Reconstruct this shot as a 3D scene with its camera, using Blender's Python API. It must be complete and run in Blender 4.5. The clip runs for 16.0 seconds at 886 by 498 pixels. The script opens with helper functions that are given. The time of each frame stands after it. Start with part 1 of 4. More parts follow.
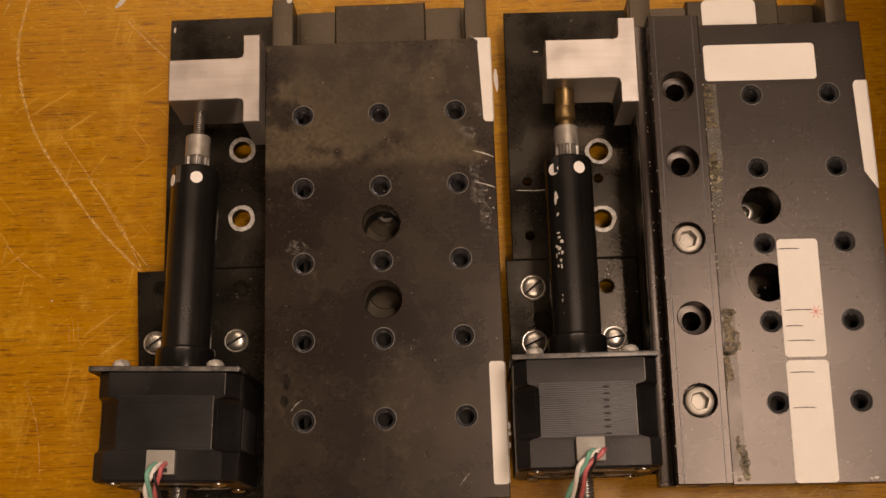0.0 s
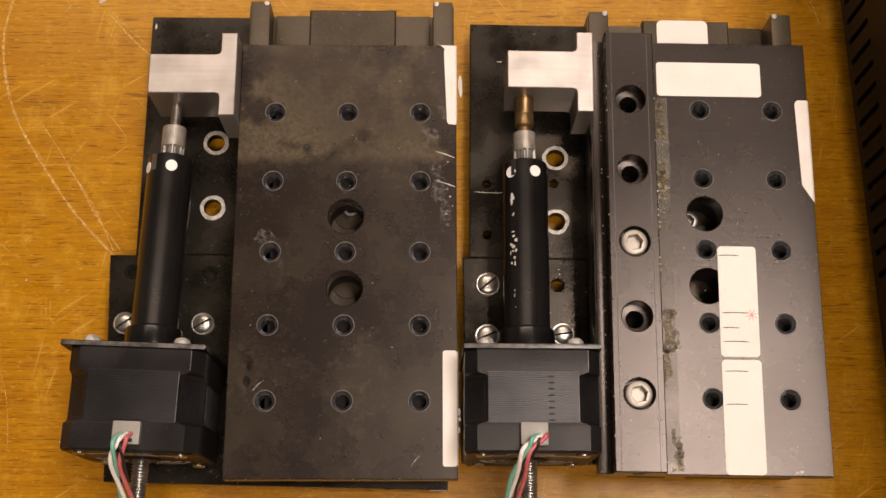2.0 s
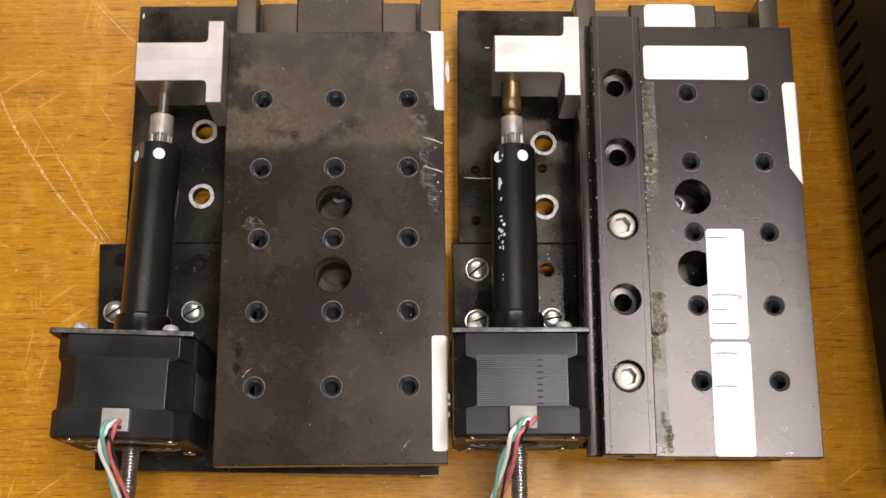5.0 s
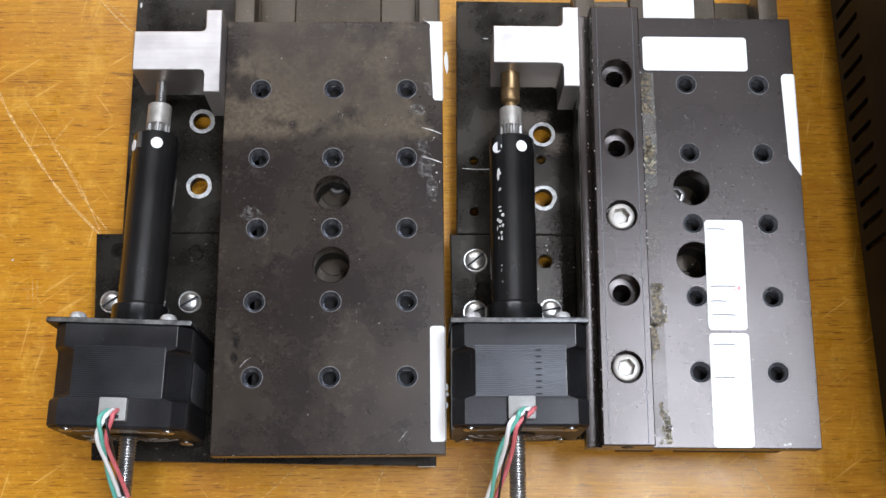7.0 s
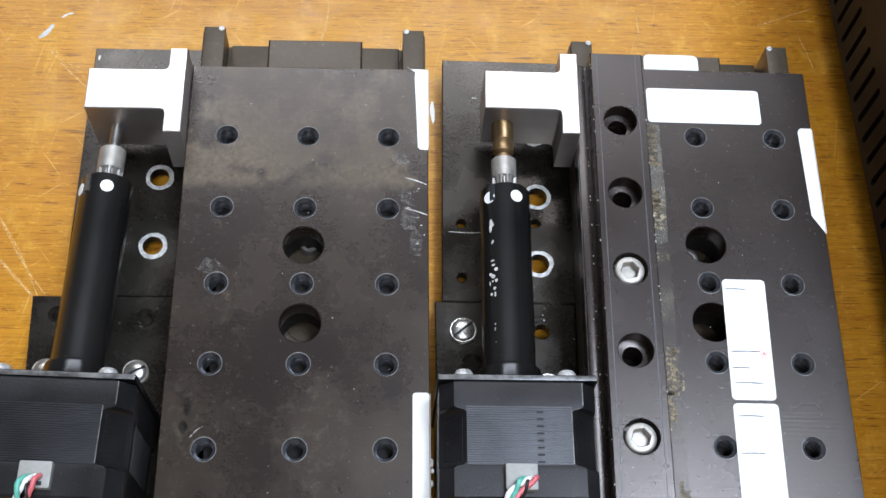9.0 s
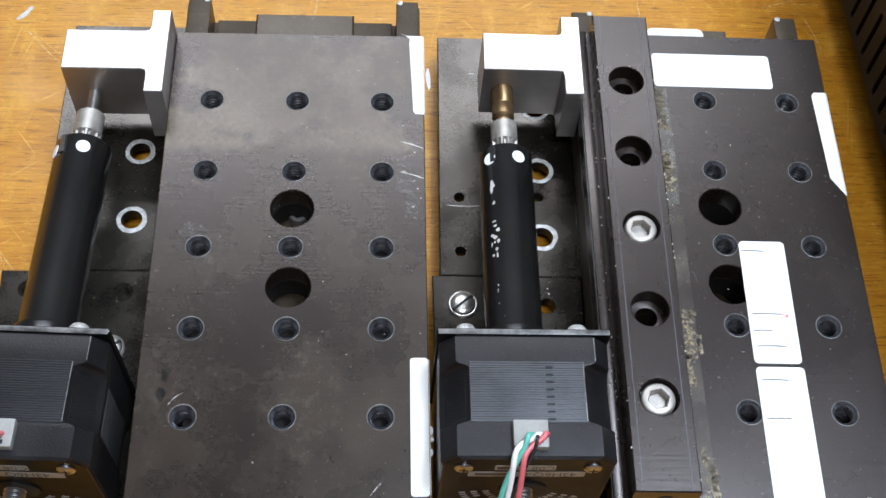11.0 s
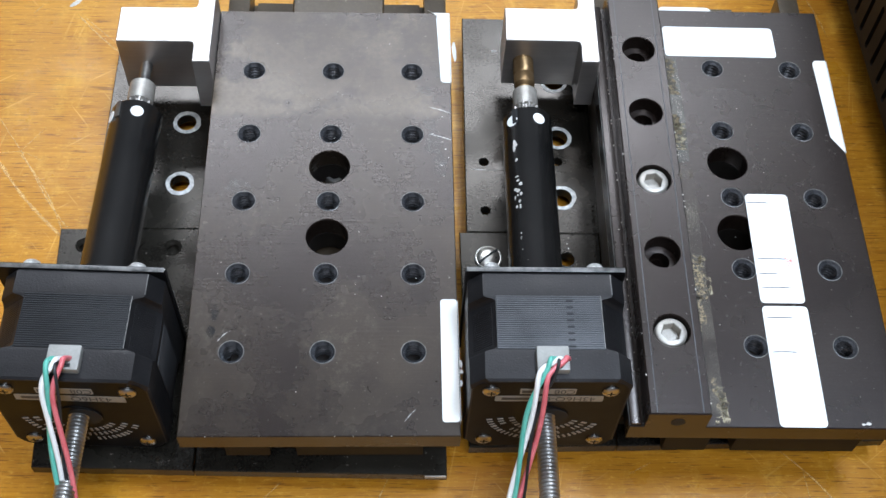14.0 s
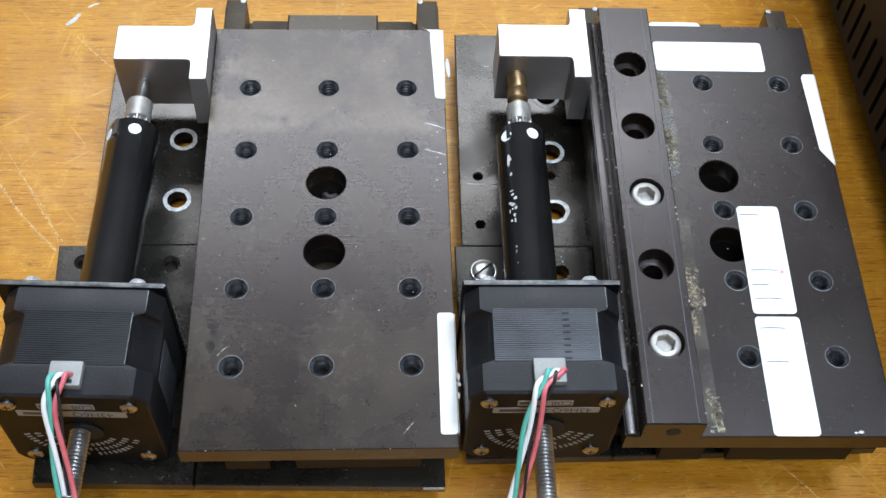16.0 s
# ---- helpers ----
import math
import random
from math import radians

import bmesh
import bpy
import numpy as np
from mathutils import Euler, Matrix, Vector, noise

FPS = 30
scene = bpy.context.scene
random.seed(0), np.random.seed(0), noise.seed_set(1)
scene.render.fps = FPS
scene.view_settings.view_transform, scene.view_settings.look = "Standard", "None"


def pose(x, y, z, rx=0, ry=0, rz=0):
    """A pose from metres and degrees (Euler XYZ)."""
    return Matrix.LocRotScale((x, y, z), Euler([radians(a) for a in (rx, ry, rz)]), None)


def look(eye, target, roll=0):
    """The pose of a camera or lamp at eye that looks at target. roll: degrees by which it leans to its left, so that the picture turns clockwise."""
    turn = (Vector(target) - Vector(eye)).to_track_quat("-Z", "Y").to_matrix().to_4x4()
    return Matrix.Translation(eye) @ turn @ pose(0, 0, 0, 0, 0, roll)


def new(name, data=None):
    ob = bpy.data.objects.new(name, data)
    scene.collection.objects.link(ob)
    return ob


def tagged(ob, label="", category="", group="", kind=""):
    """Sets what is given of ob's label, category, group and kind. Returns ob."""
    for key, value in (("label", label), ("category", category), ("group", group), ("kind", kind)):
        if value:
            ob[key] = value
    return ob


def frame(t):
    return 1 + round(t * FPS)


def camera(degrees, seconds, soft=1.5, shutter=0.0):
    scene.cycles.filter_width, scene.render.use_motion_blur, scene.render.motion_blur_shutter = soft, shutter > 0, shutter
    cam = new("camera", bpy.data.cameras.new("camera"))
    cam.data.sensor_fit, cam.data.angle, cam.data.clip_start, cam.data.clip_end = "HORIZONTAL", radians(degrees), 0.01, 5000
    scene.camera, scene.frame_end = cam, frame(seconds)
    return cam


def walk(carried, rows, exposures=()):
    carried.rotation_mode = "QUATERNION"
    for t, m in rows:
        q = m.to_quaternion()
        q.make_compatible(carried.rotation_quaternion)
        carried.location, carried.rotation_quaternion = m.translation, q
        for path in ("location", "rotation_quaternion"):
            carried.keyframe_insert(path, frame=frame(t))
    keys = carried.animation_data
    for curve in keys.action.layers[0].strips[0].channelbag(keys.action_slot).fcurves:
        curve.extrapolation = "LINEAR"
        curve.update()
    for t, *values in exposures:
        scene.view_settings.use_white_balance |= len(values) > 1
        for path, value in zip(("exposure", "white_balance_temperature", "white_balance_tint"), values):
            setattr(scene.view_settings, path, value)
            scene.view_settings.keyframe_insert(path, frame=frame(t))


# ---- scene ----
cam = camera(40.35, 16.0, soft=1.5)
PATH = [
    (0, (0.02494, -0.09445, 0.40541), (0.01926, 0.00683, 0.01789), -5.22),
    (0.5, (0.02276, -0.09256, 0.41719), (0.03048, 0.00573, 0.02876), 3.26),
    (1, (0.02818, -0.10201, 0.42623), (0.03017, 0.00143, 0.03933), 1.18),
    (1.5, (0.02645, -0.10464, 0.42597), (0.03123, -0.00199, 0.03731), 2.90),
    (2, (0.02744, -0.10803, 0.42355), (0.03271, -0.00024, 0.03695), 2.84),
    (2.5, (0.02667, -0.10958, 0.42500), (0.03114, 0.00127, 0.03947), 2.46),
    (3, (0.02673, -0.11004, 0.42462), (0.02866, -0.00043, 0.03913), 1.18),
    (3.5, (0.02627, -0.10599, 0.42577), (0.02859, 0.00109, 0.04036), 0.42),
    (4, (0.03110, -0.10623, 0.42465), (0.03261, -0.00040, 0.03872), 0.03),
    (4.5, (0.03199, -0.10972, 0.42349), (0.03532, -0.00373, 0.03765), 1.17),
    (7, (0.03010, -0.11351, 0.42136), (0.03707, -0.00817, 0.03519), 3.39),
    (7.5, (0.02962, -0.11618, 0.41541), (0.04172, 0.00153, 0.03394), 5.55),
    (8, (0.02786, -0.12218, 0.40163), (0.04721, 0.01908, 0.02855), 6.98),
    (8.5, (0.02601, -0.13246, 0.37459), (0.04336, 0.02830, 0.00876), 5.67),
    (9, (0.02466, -0.14246, 0.36081), (0.04350, 0.02774, -0.00100), 6.36),
    (11.5, (0.02320, -0.17366, 0.31893), (0.04587, 0.03013, -0.02529), 5.91),
    (12, (0.02040, -0.17794, 0.32110), (0.04212, 0.02004, -0.02579), 6.29),
    (12.5, (0.00931, -0.18239, 0.32399), (0.03711, 0.01366, -0.02389), 4.76),
    (13, (0.00793, -0.20447, 0.32824), (0.03044, 0.00002, -0.01547), 5.89),
    (13.5, (0.02010, -0.20342, 0.33045), (0.03778, 0.00719, -0.01104), 4.26),
    (14, (0.01960, -0.20243, 0.33117), (0.03580, 0.01005, -0.00918), 3.89),
    (14.5, (0.02086, -0.20492, 0.33171), (0.03670, 0.00832, -0.00839), 3.50),
    (15, (0.01917, -0.20681, 0.33338), (0.03765, 0.00690, -0.00544), 3.96),
    (15.5, (0.01670, -0.20617, 0.33459), (0.03586, 0.00853, -0.00271), 4.22),
    (16, (0.01702, -0.20426, 0.33460), (0.03713, 0.01094, -0.00196), 4.26),
]
walk(cam, [(t, look(eye, target, roll)) for t, eye, target, roll in PATH],
     [(0.0, -1.08, 10800, 20), (0.5, -0.82, 10000, 17), (1.5, -0.6, 8800, 14), (3.0, -0.35, 7700, 11), (4.5, -0.2, 7000, 8), (7.0, -0.02, 5600, 1),
      (9.0, 0.03, 5400, -1), (11.5, 0.08, 5350, -2), (16.0, 0.12, 5200, -4)])

# ---- light ----
world = bpy.data.worlds.new("room_world")
scene.world = world
world.use_nodes = True
world.node_tree.nodes["Background"].inputs[0].default_value = (1.0, 0.9, 0.78, 1)
world.node_tree.nodes["Background"].inputs[1].default_value = 0.012


def area_lamp(name, place, target, size_x, size_y, watts, colour):
    data = bpy.data.lights.new(name, "AREA")
    data.shape, data.size, data.size_y, data.energy, data.color = "RECTANGLE", size_x, size_y, watts, colour
    ob = new(name, data)
    ob.matrix_world = look(place, target)
    return ob


LAMP_COLOUR = (1.0, 0.90, 0.91)
COOL_COLOUR = (0.92, 0.90, 1.0)
area_lamp("unseen_ceiling_lamp", (-0.1, 1.52, 1.83), (-0.1, 1.52, 0), 1.7, 0.5, 30, LAMP_COLOUR)
area_lamp("unseen_ceiling_lamp", (0.53, 0.1, 1.83), (0.53, 0.1, 0), 0.4, 0.6, 30, COOL_COLOUR)
# front fill, added to brighten the near table and the hole threads
area_lamp("unseen_ceiling_lamp", (0.1, -0.85, 1.83), (0.1, -0.85, 0), 0.7, 0.3, 23, LAMP_COLOUR)

# ---- materials ----
MM = 0.001


def nodes_of(name):
    m = bpy.data.materials.new(name)
    m.use_nodes = True
    tree = m.node_tree
    return m, tree, tree.nodes["Principled BSDF"]


def add(tree, kind, **values):
    n = tree.nodes.new(kind)
    for key, value in values.items():
        n.inputs[key].default_value = value
    return n


def noise_at(tree, vector, scale, detail=3.0, rough=0.55):
    n = add(tree, "ShaderNodeTexNoise", Scale=scale, Detail=detail, Roughness=rough)
    tree.links.new(vector, n.inputs["Vector"])
    return n.outputs["Fac"]


def ramp(tree, value, *stops):
    n = tree.nodes.new("ShaderNodeValToRGB")
    while len(n.color_ramp.elements) < len(stops):
        n.color_ramp.elements.new(0.5)
    for e, (at, c) in zip(n.color_ramp.elements, stops):
        e.position, e.color = at, (*c, 1) if len(c) == 3 else c
    tree.links.new(value, n.inputs[0])
    return n.outputs[0]


def blend(tree, fac, a, b, mode="MIX"):
    n = tree.nodes.new("ShaderNodeMix")
    n.data_type, n.blend_type = "RGBA", mode
    for socket, v in ((0, fac), (6, a), (7, b)):
        if isinstance(v, (int, float)):
            n.inputs[socket].default_value = v
        elif isinstance(v, tuple):
            n.inputs[socket].default_value = (*v, 1)
        else:
            tree.links.new(v, n.inputs[socket])
    return n.outputs[2]


def stretched(tree, sx, sy, sz):
    co = tree.nodes.new("ShaderNodeTexCoord")
    mp = tree.nodes.new("ShaderNodeMapping")
    mp.inputs["Scale"].default_value = (sx, sy, sz)
    tree.links.new(co.outputs["Object"], mp.inputs["Vector"])
    return mp.outputs["Vector"]


def grey(v):
    return (v, v, v)


def surface(name, dark, light, coarse=60, fine=1500, rough=(0.35, 0.5), metal=0.0, bump=0.0, stretch=(1, 1, 1), specks=None, spec=0.5, tint=(1, 1, 1)):
    """A worn surface: two scales of colour and gloss, fine relief, and pale specks of dust where given (colour, threshold)."""
    m, tree, bsdf = nodes_of(name)
    v = stretched(tree, 1, 1, 1)
    vs = stretched(tree, *stretch)
    big, small = noise_at(tree, v, coarse, 5), noise_at(tree, vs, fine, 2)
    colour = ramp(tree, big, (0.35, dark), (0.65, light))
    colour = blend(tree, 0.35, colour, ramp(tree, small, (0.3, dark), (0.7, light)))
    if specks:
        dust = ramp(tree, noise_at(tree, v, specks[2], 2, 0.6), (specks[1], grey(0)), (specks[1] + 0.05, grey(1)))
        colour = blend(tree, dust, colour, specks[0])
    tree.links.new(colour, bsdf.inputs["Base Color"])
    tree.links.new(ramp(tree, big, (0.3, grey(rough[0])), (0.7, grey(rough[1]))), bsdf.inputs["Roughness"])
    bsdf.inputs["Metallic"].default_value = metal
    bsdf.inputs["Specular IOR Level"].default_value = spec
    bsdf.inputs["Specular Tint"].default_value = (*tint, 1)
    if bump:
        b = add(tree, "ShaderNodeBump", Strength=bump, Distance=0.0001)
        tree.links.new(small, b.inputs["Height"])
        tree.links.new(b.outputs[0], bsdf.inputs["Normal"])
    return m


def anodised_plate(name, haze):
    """Black anodised aluminium, milled along x, with cloudy wear, fine pale dust and rub marks. haze: how cloudy."""
    m, tree, bsdf = nodes_of(name)
    v = stretched(tree, 1, 1, 1)
    milled = noise_at(tree, stretched(tree, 45, 1500, 60), 1.0, 4)
    cloud = noise_at(tree, v, 42, 4, 0.6)
    patch = noise_at(tree, v, 24, 5, 0.6)
    tone = noise_at(tree, v, 10, 3)
    grit = noise_at(tree, v, 1600, 2)
    colour = ramp(tree, tone, (0.35, (0.0105, 0.0058, 0.0038)), (0.65, (0.0070, 0.0047, 0.0043)))
    if haze > 0.5:
        place = tree.nodes.new("ShaderNodeSeparateXYZ")
        tree.links.new(v, place.inputs[0])
        band = ramp(tree, place.outputs["Y"], (0.0335, grey(0.10)), (0.0347, grey(1)))
        blot = ramp(tree, noise_at(tree, v, 34, 6, 0.62), (0.475, grey(0.03)), (0.55, grey(1)))
        settled = blend(tree, 1.0, blend(tree, 1.0, band, blot, "MULTIPLY"), ramp(tree, noise_at(tree, v, 650, 4, 0.7), (0.3, grey(0.35)), (0.7, grey(0.9))), "MULTIPLY")
        colour = blend(tree, settled, colour, (0.19, 0.150, 0.092))
    veil = ramp(tree, patch, (0.44, grey(0)), (0.66, grey(haze)))
    colour = blend(tree, veil, colour, (0.050, 0.037, 0.021))
    rub = ramp(tree, noise_at(tree, v, 260, 7, 0.8), (0.50, grey(0)), (0.66, grey(1)))
    zone = ramp(tree, cloud, (0.48, grey(0)), (0.62, grey(haze)))
    colour = blend(tree, blend(tree, 1.0, rub, zone, "MULTIPLY"), colour, (0.105, 0.088, 0.062))
    colour = blend(tree, 0.22, colour, ramp(tree, milled, (0.35, (0.004, 0.003, 0.003)), (0.65, (0.020, 0.0155, 0.0135))))
    colour = blend(tree, 0.25, colour, ramp(tree, grit, (0.35, (0.004, 0.003, 0.003)), (0.65, (0.020, 0.016, 0.0135))))
    dust = ramp(tree, noise_at(tree, v, 900, 2, 0.6), (0.68, grey(0)), (0.78, grey(0.5)))
    colour = blend(tree, dust, colour, (0.22, 0.2, 0.17))
    flecks = ramp(tree, noise_at(tree, v, 520, 3, 0.7), (0.745, grey(0)), (0.765, grey(0.8)))
    colour = blend(tree, flecks, colour, (0.3, 0.27, 0.23))
    tree.links.new(colour, bsdf.inputs["Base Color"])
    tree.links.new(ramp(tree, patch, (0.18, grey(0.225)), (0.82, grey(0.315))), bsdf.inputs["Roughness"])
    bsdf.inputs["Specular IOR Level"].default_value = 0.45
    bsdf.inputs["Specular Tint"].default_value = (1.0, 0.88, 0.80, 1)
    b = add(tree, "ShaderNodeBump", Strength=0.24, Distance=0.0001)
    tree.links.new(milled, b.inputs["Height"])
    tree.links.new(b.outputs[0], bsdf.inputs["Normal"])
    return m


def varnished_wood(name):
    m, tree, bsdf = nodes_of(name)
    v = stretched(tree, 1, 1, 1)
    wide = noise_at(tree, stretched(tree, 3, 34, 20), 1.0, 5)
    grain = noise_at(tree, stretched(tree, 30, 900, 200), 1.0, 5, 0.65)
    pores = noise_at(tree, stretched(tree, 110, 1700, 400), 1.0, 3, 0.6)
    lines = noise_at(tree, stretched(tree, 22, 420, 100), 1.0, 3, 0.7)
    stain = noise_at(tree, stretched(tree, 14, 26, 20), 1.0, 5, 0.6)
    colour = ramp(tree, wide, (0.3, (0.27, 0.108, 0.004)), (0.5, (0.345, 0.155, 0.006)), (0.7, (0.41, 0.195, 0.009)))
    colour = blend(tree, 0.35, colour, ramp(tree, grain, (0.32, (0.26, 0.085, 0.005)), (0.68, (0.62, 0.30, 0.02))))
    colour = blend(tree, ramp(tree, stain, (0.30, grey(0.35)), (0.45, grey(0))), colour, (0.30, 0.085, 0.006))
    colour = blend(tree, ramp(tree, pores, (0.34, grey(0.85)), (0.44, grey(0))), colour, (0.13, 0.045, 0.007))
    colour = blend(tree, ramp(tree, lines, (0.29, grey(0.9)), (0.36, grey(0))), colour, (0.12, 0.045, 0.010))
    scuff = ramp(tree, noise_at(tree, stretched(tree, 90, 60, 60), 1.0, 8, 0.75), (0.53, grey(0)), (0.74, grey(0.55)))
    colour = blend(tree, scuff, colour, (0.62, 0.36, 0.05))
    fibres = noise_at(tree, stretched(tree, 260, 900, 300), 1.0, 4, 0.7)
    colour = blend(tree, ramp(tree, fibres, (0.56, grey(0)), (0.72, grey(0.6))), colour, (0.66, 0.38, 0.05))
    for turn, along, across, most in ((0.6, 26, 640, 0.5), (-0.9, 34, 760, 0.45), (1.35, 22, 560, 0.4)):
        co, mp = tree.nodes.new("ShaderNodeTexCoord"), tree.nodes.new("ShaderNodeMapping")
        mp.vector_type = "TEXTURE"
        mp.inputs["Rotation"].default_value = (0, 0, turn)
        mp.inputs["Scale"].default_value = (1 / along, 1 / across, 1 / 50)
        tree.links.new(co.outputs["Object"], mp.inputs["Vector"])
        hair = ramp(tree, noise_at(tree, mp.outputs["Vector"], 1.0, 2, 0.5), (0.66, grey(0)), (0.72, grey(most)))
        where = ramp(tree, noise_at(tree, v, 18 + 9 * abs(turn), 3), (0.46, grey(0)), (0.6, grey(1)))
        colour = blend(tree, blend(tree, 1.0, hair, where, "MULTIPLY"), colour, (0.68, 0.41, 0.10))
    tree.links.new(colour, bsdf.inputs["Base Color"])
    tree.links.new(ramp(tree, noise_at(tree, v, 70, 4), (0.3, grey(0.25)), (0.7, grey(0.40))), bsdf.inputs["Roughness"])
    bsdf.inputs["Specular IOR Level"].default_value = 0.34
    bsdf.inputs["Specular Tint"].default_value = (1.0, 0.9, 0.72, 1)
    b = add(tree, "ShaderNodeBump", Strength=0.45, Distance=0.00015)
    tree.links.new(grain, b.inputs["Height"])
    tree.links.new(b.outputs[0], bsdf.inputs["Normal"])
    return m


def thin_film(name, colour, cover, rough, scale, edge=(0.35, 0.65), other=None):
    """A patchy, partly see-through film: scratches in varnish, old tape."""
    m, tree, bsdf = nodes_of(name)
    bsdf.inputs["Base Color"].default_value = (*colour, 1)
    bsdf.inputs["Roughness"].default_value = rough
    if other:
        tint = noise_at(tree, stretched(tree, 1, 1, 1), scale * 0.6, 3)
        tree.links.new(ramp(tree, tint, (0.42, colour), (0.6, other)), bsdf.inputs["Base Color"])
    n = noise_at(tree, stretched(tree, 1, 1, 1), scale, 4, 0.7)
    tree.links.new(ramp(tree, n, (edge[0], grey(cover[0])), (edge[1], grey(cover[1]))), bsdf.inputs["Alpha"])
    return m


PLATE_CLOUDY = anodised_plate("black anodised plate, cloudy", 0.75)
PLATE_CLEAN = anodised_plate("black anodised plate, cleaner", 0.12)
BASE = surface("black anodised base, oily and dusty", (0.004, 0.0035, 0.003), (0.019, 0.017, 0.013), 38, 1200, (0.07, 0.34), 0, 0.12, (1, 1, 1), ((0.14, 0.12, 0.1), 0.71, 800), 0.36, (1.0, 0.88, 0.75))
RAIL = surface("black cast rail", (0.019, 0.0140, 0.0090), (0.054, 0.042, 0.027), 60, 900, (0.3, 0.46), 0, 0.2, (1, 1, 1), ((0.16, 0.14, 0.11), 0.70, 900), 0.42, (1.0, 0.86, 0.70))
CASING = surface("black motor casing, dusty", (0.006, 0.0057, 0.006), (0.015, 0.0145, 0.015), 70, 1800, (0.30, 0.44), 0, 0.5, (1, 1, 1), ((0.09, 0.085, 0.08), 0.70, 1900), 0.24, (1.0, 0.94, 0.90))
MOTOR_BLACK = surface("black motor plate", (0.004, 0.0038, 0.004), (0.008, 0.0078, 0.008), 70, 1800, (0.3, 0.45), 0, 0.25, (1, 1, 1), ((0.12, 0.11, 0.1), 0.74, 1100), 0.08)
STACK_BLACK = surface("painted steel lamination", (0.007, 0.0068, 0.007), (0.017, 0.0165, 0.017), 50, 700, (0.38, 0.5), 0, 0.3, (1, 6, 1), None, 0.3)
STACK = surface("dark steel lamination", (0.022, 0.0215, 0.022), (0.075, 0.074, 0.076), 50, 700, (0.34, 0.5), 0.3, 0.3, (1, 6, 1))
TUBE_BLACK = surface("gloss black tube", (0.005, 0.005, 0.005), (0.012, 0.011, 0.010), 40, 1400, (0.17, 0.27), 0, 0.06, (1, 1, 1), None, 0.34)
RAW_ALU = surface("machined aluminium", (0.44, 0.41, 0.385), (0.56, 0.53, 0.50), 90, 1.0, (0.30, 0.42), 0.86, 0.12, (40, 900, 900))
SHINY_STEEL = surface("bright steel", (0.36, 0.345, 0.32), (0.5, 0.48, 0.45), 300, 1500, (0.22, 0.36), 1.0, 0.05)
DULL_STEEL = surface("dull grey steel", (0.24, 0.225, 0.205), (0.42, 0.40, 0.37), 200, 1500, (0.3, 0.45), 0.9, 0.1)
SCREW_BRIGHT = surface("polished nickel screw", (0.27, 0.245, 0.21), (0.42, 0.39, 0.34), 300, 1500, (0.36, 0.5), 0.5, 0.08)
SCREW_HEAD = surface("worn steel screw head", (0.46, 0.43, 0.38), (0.66, 0.63, 0.57), 300, 1500, (0.27, 0.4), 0.9, 0.06)
BRASS = surface("aged brass", (0.17, 0.11, 0.05), (0.30, 0.20, 0.095), 160, 1500, (0.3, 0.5), 0.85, 0.1)
BARE_RING = surface("bare aluminium rim", (0.22, 0.21, 0.19), (0.66, 0.64, 0.60), 620, 2500, (0.4, 0.6), 0.3, 0.5)
PAPER = surface("white sticker paper", (0.70, 0.675, 0.62), (0.78, 0.76, 0.715), 60, 1500, (0.6, 0.7), 0, 0.05)
PAINT = surface("white paint", (0.78, 0.76, 0.72), (0.86, 0.84, 0.8), 300, 2500, (0.5, 0.6))
INK = surface("pen ink", (0.02, 0.02, 0.025), (0.06, 0.06, 0.06), 600, 3000, (0.5, 0.6))
RED_INK = surface("red pen ink", (0.6, 0.12, 0.1), (0.75, 0.3, 0.25), 600, 3000, (0.5, 0.6))
NYLON = surface("milky plastic", (0.21, 0.20, 0.175), (0.29, 0.28, 0.25), 150, 1500, (0.35, 0.45))
GREEN_WIRE = surface("green insulation", (0.11, 0.36, 0.27), (0.17, 0.46, 0.36), 300, 1500, (0.35, 0.45))
WHITE_WIRE = surface("white insulation", (0.72, 0.7, 0.66), (0.82, 0.8, 0.76), 300, 1500, (0.35, 0.45))
RED_WIRE = surface("red insulation", (0.50, 0.10, 0.11), (0.62, 0.17, 0.18), 300, 1500, (0.35, 0.45))
BLACK_WIRE = surface("black insulation", (0.012, 0.012, 0.012), (0.02, 0.02, 0.02), 300, 1500, (0.35, 0.45))
WORN_EDGE = surface("worn anodised edge", (0.012, 0.011, 0.010), (0.17, 0.16, 0.145), 330, 2500, (0.3, 0.4), 0.2)
THREAD = surface("worn black thread", (0.05, 0.05, 0.054), (0.20, 0.20, 0.21), 300, 2500, (0.14, 0.26), 0.75)
SLIDE = surface("dull black slide", (0.006, 0.005, 0.004), (0.012, 0.009, 0.007), 60, 900, (0.55, 0.7), 0, 0.2, (1, 1, 1), None, 0.2)
EMBOSS = surface("raised worn letters", (0.16, 0.15, 0.135), (0.30, 0.285, 0.26), 400, 2500, (0.4, 0.5))
GLUE = thin_film("old brown glue", (0.13, 0.098, 0.048), (0.0, 0.8), 0.5, 800, (0.42, 0.56), (0.36, 0.31, 0.19))
GRAIN = thin_film("granular brown glue", (0.045, 0.036, 0.022), (0.08, 0.92), 0.55, 1500, (0.38, 0.52), (0.22, 0.165, 0.08))
DARK_STAIN = thin_film("dark oily stain", (0.004, 0.0035, 0.003), (0.0, 0.75), 0.25, 320, (0.40, 0.60))
RUB = thin_film("pale rubbed patch", (0.20, 0.185, 0.16), (0.0, 0.55), 0.5, 640, (0.46, 0.66))
SMUDGE = thin_film("pale dusty smudge", (0.26, 0.23, 0.19), (0.0, 0.4), 0.6, 260, (0.52, 0.74))
SMUDGE_STRONG = thin_film("pale scratch", (0.45, 0.42, 0.38), (0.2, 0.8), 0.5, 900)
